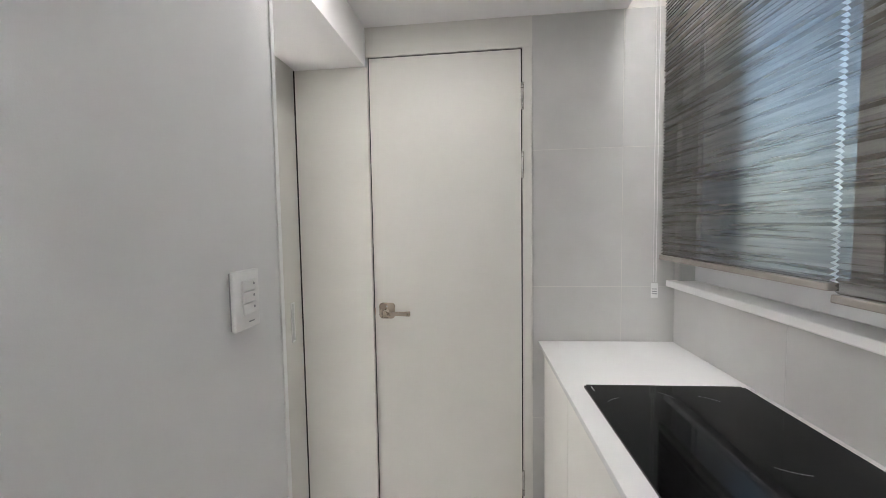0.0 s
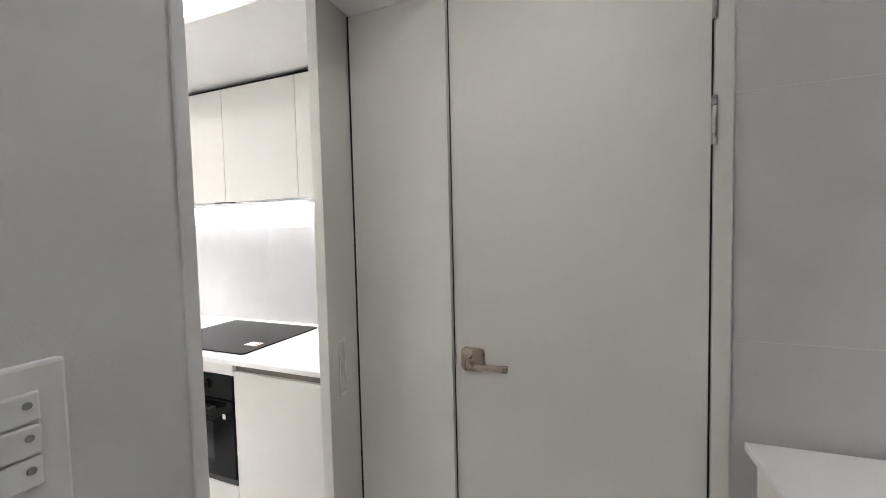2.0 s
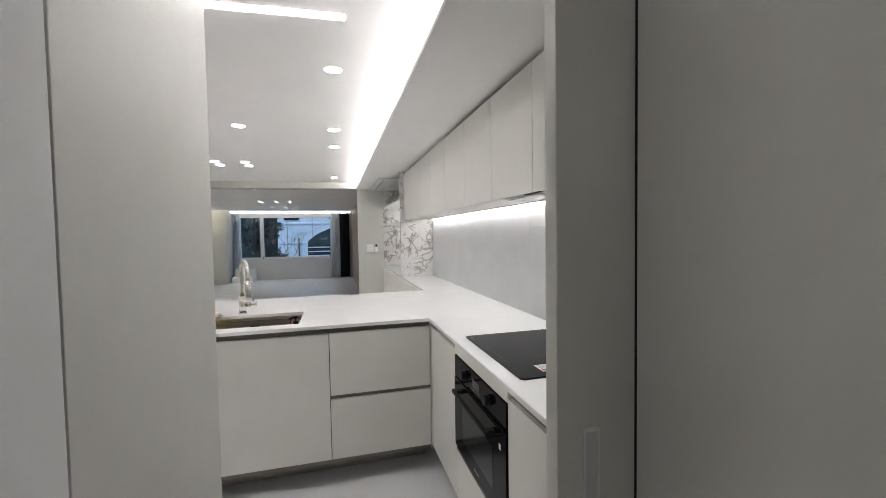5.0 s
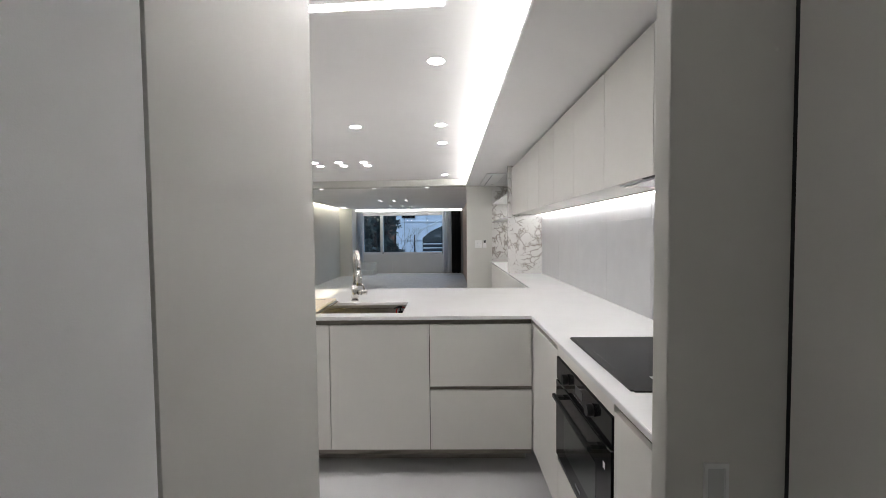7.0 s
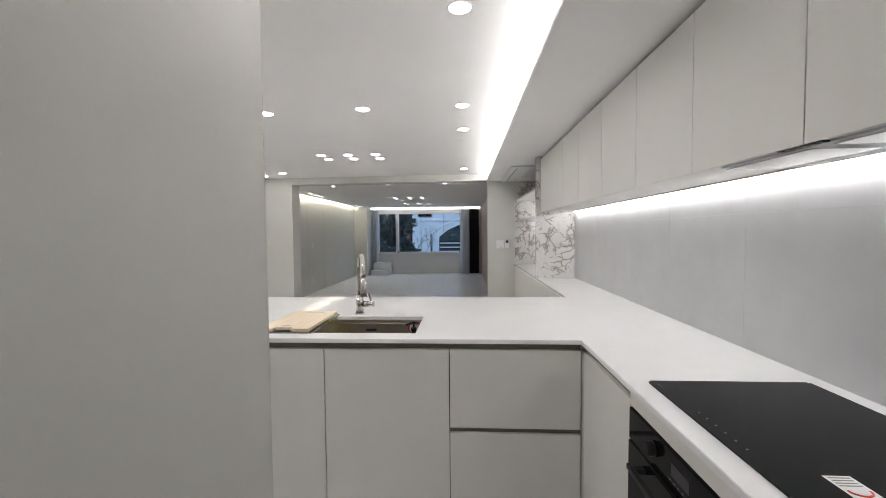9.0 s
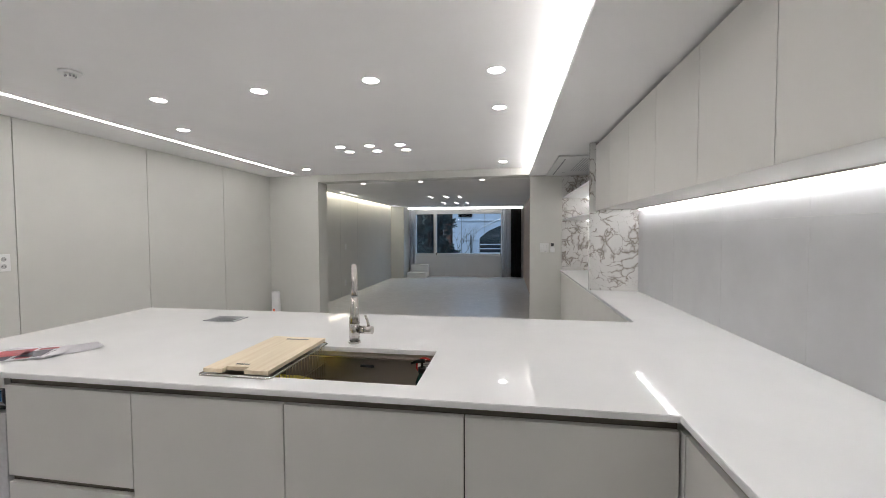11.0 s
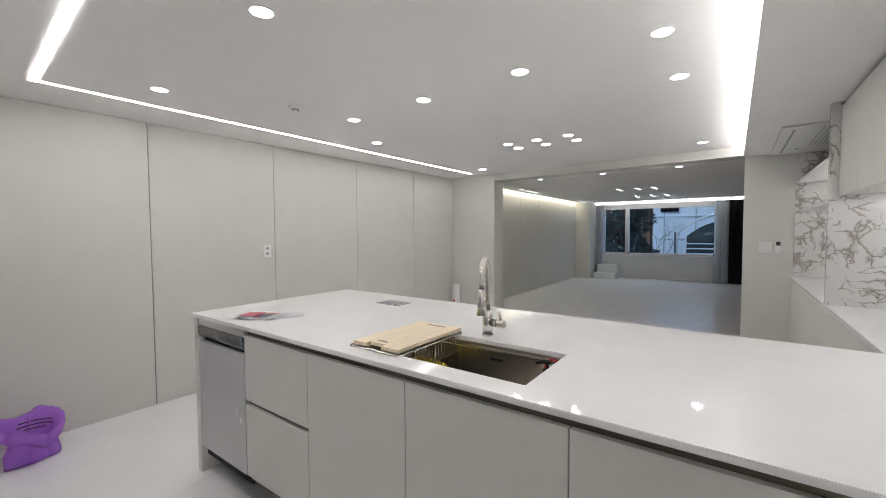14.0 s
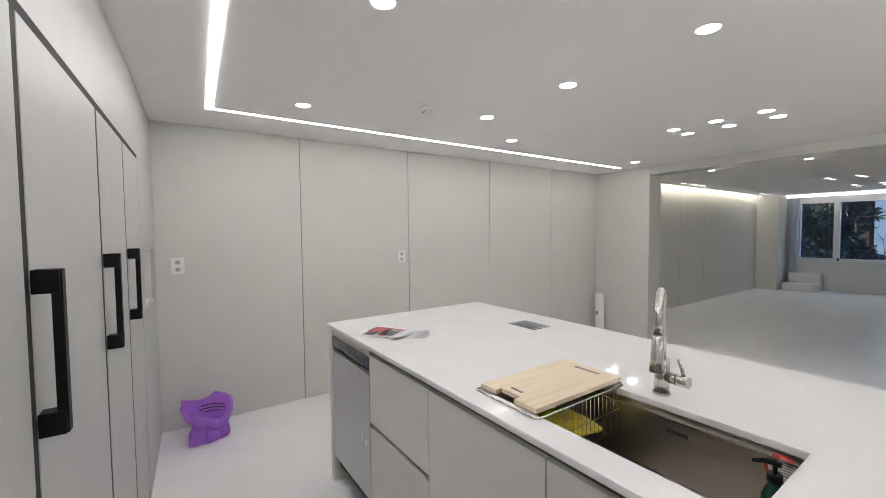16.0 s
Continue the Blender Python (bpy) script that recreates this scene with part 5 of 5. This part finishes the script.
def curtain(name, y0, y1, material, label, amp=0.035, waves=6):
    bm = bmesh.new()
    n = waves * 12
    rows = []
    for z in [0.02 + 2.36 * i / 12 for i in range(13)]:
        rows.append([bm.verts.new((FAR_X + 0.16 + amp * math.sin(k * math.tau / 12 + 0.4 * math.sin(z * 2)), y0 + (y1 - y0) * (k / n) + 0.01 * math.sin(k * 0.9 + z), z)) for k in range(n + 1)])
    for a, b in zip(rows, rows[1:]):
        for k in range(n):
            bm.faces.new((a[k], a[k + 1], b[k + 1], b[k])).smooth = True
    bmesh.ops.solidify(bm, geom=bm.faces[:], thickness=0.002)
    solid(name, bm, material, label, "curtain", "window curtains")


curtain("sheer_curtain", -1.76, -1.56, SHEER, "white sheer curtain gathered at the window")
curtain("sheer_curtain", 1.24, 1.53, SHEER, "white sheer curtain gathered beside the drape")
curtain("drape", 1.55, 1.86, DRAPE, "black drape drawn to the side", 0.03, 7)
sdl = thing("smoke_detector", (-13.0, 0.2, 2.25), "small white smoke detector on the living room ceiling", "smoke detector")
part("base", cyl((-13.0, 0.2, 2.25), (-13.0, 0.2, 2.235), 0.05, 0.046, 24), WHITE_PLASTIC, sdl)
part("cap", cyl((-13.0, 0.2, 2.235), (-13.0, 0.2, 2.215), 0.026, 0.016, 20), WHITE_PLASTIC, sdl)

# ---- outside ----
structure("ground", box(-400, 400, -400, 400, -0.9, -0.6), mat("garden_ground", (0.16, 0.15, 0.13), 0.9, var=0.2, scale=1.5), "grey brown ground outside the building", "ground")
BRICK = mat("red_brick", (0.22, 0.11, 0.075), 0.85, var=0.2, scale=9, bump=0.5, bump_scale=30)
CLAD = mat("pale_cladding", (0.80, 0.85, 0.90), 0.22, var=0.14, scale=0.9)
DARK_FRAME = mat("dark_frame", (0.03, 0.035, 0.04), 0.5, var=0.05)


def neighbours():
    b = thing("brick_building", (-26, -8, -0.6), "red brick apartment house behind the trees", "building")
    part("wall", box(-32, -25, -16, -1.95, -0.6, 14), BRICK, b)
    part("roof", box(-32.3, -24.7, -16.3, -1.6, 14, 14.4), DARK_FRAME, b)
    for z in (0.4, 3.2, 6.0, 8.8):
        for y in (-2.9, -5.2, -7.5, -9.8):
            wn_ = part("window", box(-25.02, -24.97, y - 0.6, y + 0.6, z + 0.4, z + 1.9), PVC, b)
            part("pane", box(-24.969, -24.96, y - 0.54, y + 0.54, z + 0.46, z + 1.84), BLACK_GLASS, wn_)
    f = thing("pale_building", (-26, 4, -0.6), "pale blue-white panelled building opposite", "building")
    part("wall", box(-32, -24.2, -1.7, 12, -0.6, 12), CLAD, f)
    part("roof", box(-32.2, -24.0, -1.6, 12.2, 12, 12.3), DARK_FRAME, f)
    for y in (-1.2, 0.15, 1.5, 2.85, 4.2):
        part("joint", box(-24.2, -24.17, y, y + 0.03, -0.6, 12), GREY_PLASTIC, f)
    for z in (1.0, 2.1, 3.4):
        part("joint", box(-24.2, -24.16, -1.7, 12, z, z + 0.05), PVC, f)
    part("window", box(-24.2, -24.15, -1.35, -0.55, 2.35, 2.9), BLACK_GLASS, f)
    k = thing("ramp_canopy", (-19.5, 0.5, -0.6), "dark glazed canopy of a car park ramp", "canopy")
    bm = bmesh.new()
    poly = [(0.22, -0.6), (0.22, 1.2), (0.62, 1.52), (1.3, 1.82), (1.9, 1.98), (1.9, -0.6)]
    fr = [bm.verts.new((-19.0, y, z)) for y, z in poly]
    bk = [bm.verts.new((-21.5, y, z)) for y, z in poly]
    bm.faces.new(fr)
    bm.faces.new(bk[::-1])
    for i in range(len(poly)):
        j = (i + 1) % len(poly)
        bm.faces.new((fr[j], fr[i], bk[i], bk[j]))
    bmesh.ops.recalc_face_normals(bm, faces=bm.faces)
    part("body", bm, mat("canopy_glass", (0.035, 0.05, 0.055), 0.2, var=0.2, scale=2), k)
    for i in range(7):
        z = 0.42 + 0.095 * i
        part("slat", box(-18.95, -18.99, 0.24, 1.6, z, z + 0.05), PVC if i % 2 else DARK_FRAME, k)
    part("frame", tube([(-18.97, -0.10, 0.1), (-18.97, -0.10, 1.32), (-18.97, 0.35, 1.68), (-18.97, 1.1, 2.02), (-18.97, 1.9, 2.2)], 0.03, 8), PVC, k, "pale frame round the canopy")
    part("frame", tube([(-18.99, -0.16, 0.1), (-18.99, -0.16, 1.35)], 0.025, 8), DARK_FRAME, k)
    for ya, za, yb, zb in ((0.75, 3.0, 1.35, 1.95), (1.35, 3.0, 1.85, 2.1)):
        part("rail", tube([(-18.97, ya, za), (-18.97, yb, zb)], 0.03, 8), DARK_FRAME, k)
    text = bpy.data.curves.new("sign_letters", "FONT")
    text.body, text.size, text.extrude, text.align_x = "OUT", 0.16, 0.004, "CENTER"
    text.materials.append(GREY_PLASTIC)
    sign = new("sign_letters", text)
    sign.parent = k
    sign.location = Vector((-18.985, 0.92, 1.24)) - ORIGIN[k.name]
    sign.rotation_euler = (radians(90), 0, radians(90))


neighbours()
# unseen block, added to cut off sky behind the wide blind
side_block = thing("added_grey_block", (8, -4, -0.6), "plain grey block added to hide sky from the utility window", "building")
part("wall", box(5, 12, -15, 7.4, -0.6, 11), mat("grey_block_face", (0.16, 0.165, 0.17), 0.9, var=0.1, scale=1), side_block)
part("roof", box(4.8, 12.2, -15.2, 7.6, 11, 11.3), DARK_FRAME, side_block)
NEEDLE = mat("pine_needles", (0.10, 0.14, 0.14), 0.7, var=0.4, scale=6)
BARK = mat("tree_bark", (0.07, 0.055, 0.045), 0.9, var=0.3, scale=12, bump=0.6, bump_scale=40)


def conifer(x, y, h, seed):
    rnd = random.Random(seed)
    d = thing("pine_tree", (x, y, -0.6), "dark green pine tree outside the window", "tree", "garden trees")
    part("trunk", tube([(x, y, -0.6), (x + 0.05, y, h * 0.5), (x, y + 0.04, h)], [0.11, 0.07, 0.02], 8), BARK, d)
    limbs, crown = bmesh.new(), bmesh.new()
    for i in range(46):
        z = -0.1 + (h - 0.2) * i / 46
        a = rnd.uniform(0, math.tau)
        ln = (1.0 - 0.75 * i / 46) * rnd.uniform(0.55, 1.0)
        tip = Vector((x + ln * math.cos(a), y + ln * math.sin(a), z - 0.05 + rnd.uniform(-0.1, 0.2)))
        tube([(x, y, z), tip], [0.018, 0.005], 5, into=limbs)
        for _ in range(60):
            f = rnd.uniform(0.25, 1.05)
            c = Vector((x, y, z)).lerp(tip, f) + Vector((rnd.gauss(0, 0.07), rnd.gauss(0, 0.07), rnd.gauss(0, 0.06)))
            u = Vector((rnd.gauss(0, 1), rnd.gauss(0, 1), rnd.gauss(0, 0.6))).normalized() * rnd.uniform(0.06, 0.15)
            w = u.orthogonal().normalized() * rnd.uniform(0.016, 0.045)
            crown.faces.new([crown.verts.new(c - u), crown.verts.new(c + w), crown.verts.new(c + u), crown.verts.new(c - w)])
    part("limbs", limbs, BARK, d)
    part("crown", crown, NEEDLE, d)


conifer(-18.6, -2.05, 4.4, 1)
conifer(-18.2, -1.35, 3.9, 2)
conifer(-19.5, -2.75, 4.8, 3)
conifer(-17.6, -1.75, 4.2, 4)
conifer(-20.6, -2.0, 5.2, 6)
conifer(-17.2, -2.5, 4.0, 7)


def bare_tree(x, y, seed):
    rnd = random.Random(seed)
    d = thing("bare_tree", (x, y, -0.6), "bare branched small tree outside the window", "tree", "garden trees")
    bm = bmesh.new()

    def grow(p, v, ln, r, n):
        q = p + v * ln
        mid = p.lerp(q, 0.5) + Vector((rnd.gauss(0, 0.03), rnd.gauss(0, 0.03), 0)) * ln * 2
        tube([p, mid, q], [r, r * 0.8, r * 0.6], 6, into=bm)
        if n:
            for _ in range(3):
                w = (v + Vector((rnd.gauss(0, 0.45), rnd.gauss(0, 0.6), rnd.gauss(0.05, 0.3)))).normalized()
                grow(q, w, ln * rnd.uniform(0.6, 0.8), r * 0.6, n - 1)
    grow(Vector((x, y, -0.6)), Vector((0, 0.15, 1)).normalized(), 0.85, 0.020, 4)
    part("branches", bm, BARK, d)


bare_tree(-17.8, -0.65, 5)

# ---- floor tiles ----
floor = structure("floor", box(FAR_X - 0.3, 1.6, -2.6, 2.9, -0.12, -0.0006), mat("floor_grout", (0.83, 0.83, 0.835), 0.8, var=0.03, scale=40), "white tiled floor with fine grey joints", "floor")
tile_mesh = {}


def floor_tile(xa, xb, ya, yb):
    w, h = round(xb - xa, 3), round(yb - ya, 3)
    if (w, h) not in tile_mesh:
        bm = box(-w / 2 + 0.0004, w / 2 - 0.0004, -h / 2 + 0.0004, h / 2 - 0.0004, -0.012, 0.0, 0.0002, seg=1)
        me = bpy.data.meshes.new("tile")
        bm.to_mesh(me)
        bm.free()
        me.materials.append(FLOOR_TILE)
        tile_mesh[w, h] = me
    ob = new("tile", tile_mesh[w, h])
    ob.parent = floor
    ob.location = Vector(((xa + xb) / 2, (ya + yb) / 2, 0)) - floor.location


T = 0.8
XE = [1.13 - T * i for i in range(20)]
YE = [-2.35 + T * j for j in range(7)]
for xb, xa in zip(XE, XE[1:]):
    for ya, yb in zip(YE, YE[1:]):
        floor_tile(xa, xb, ya, yb)
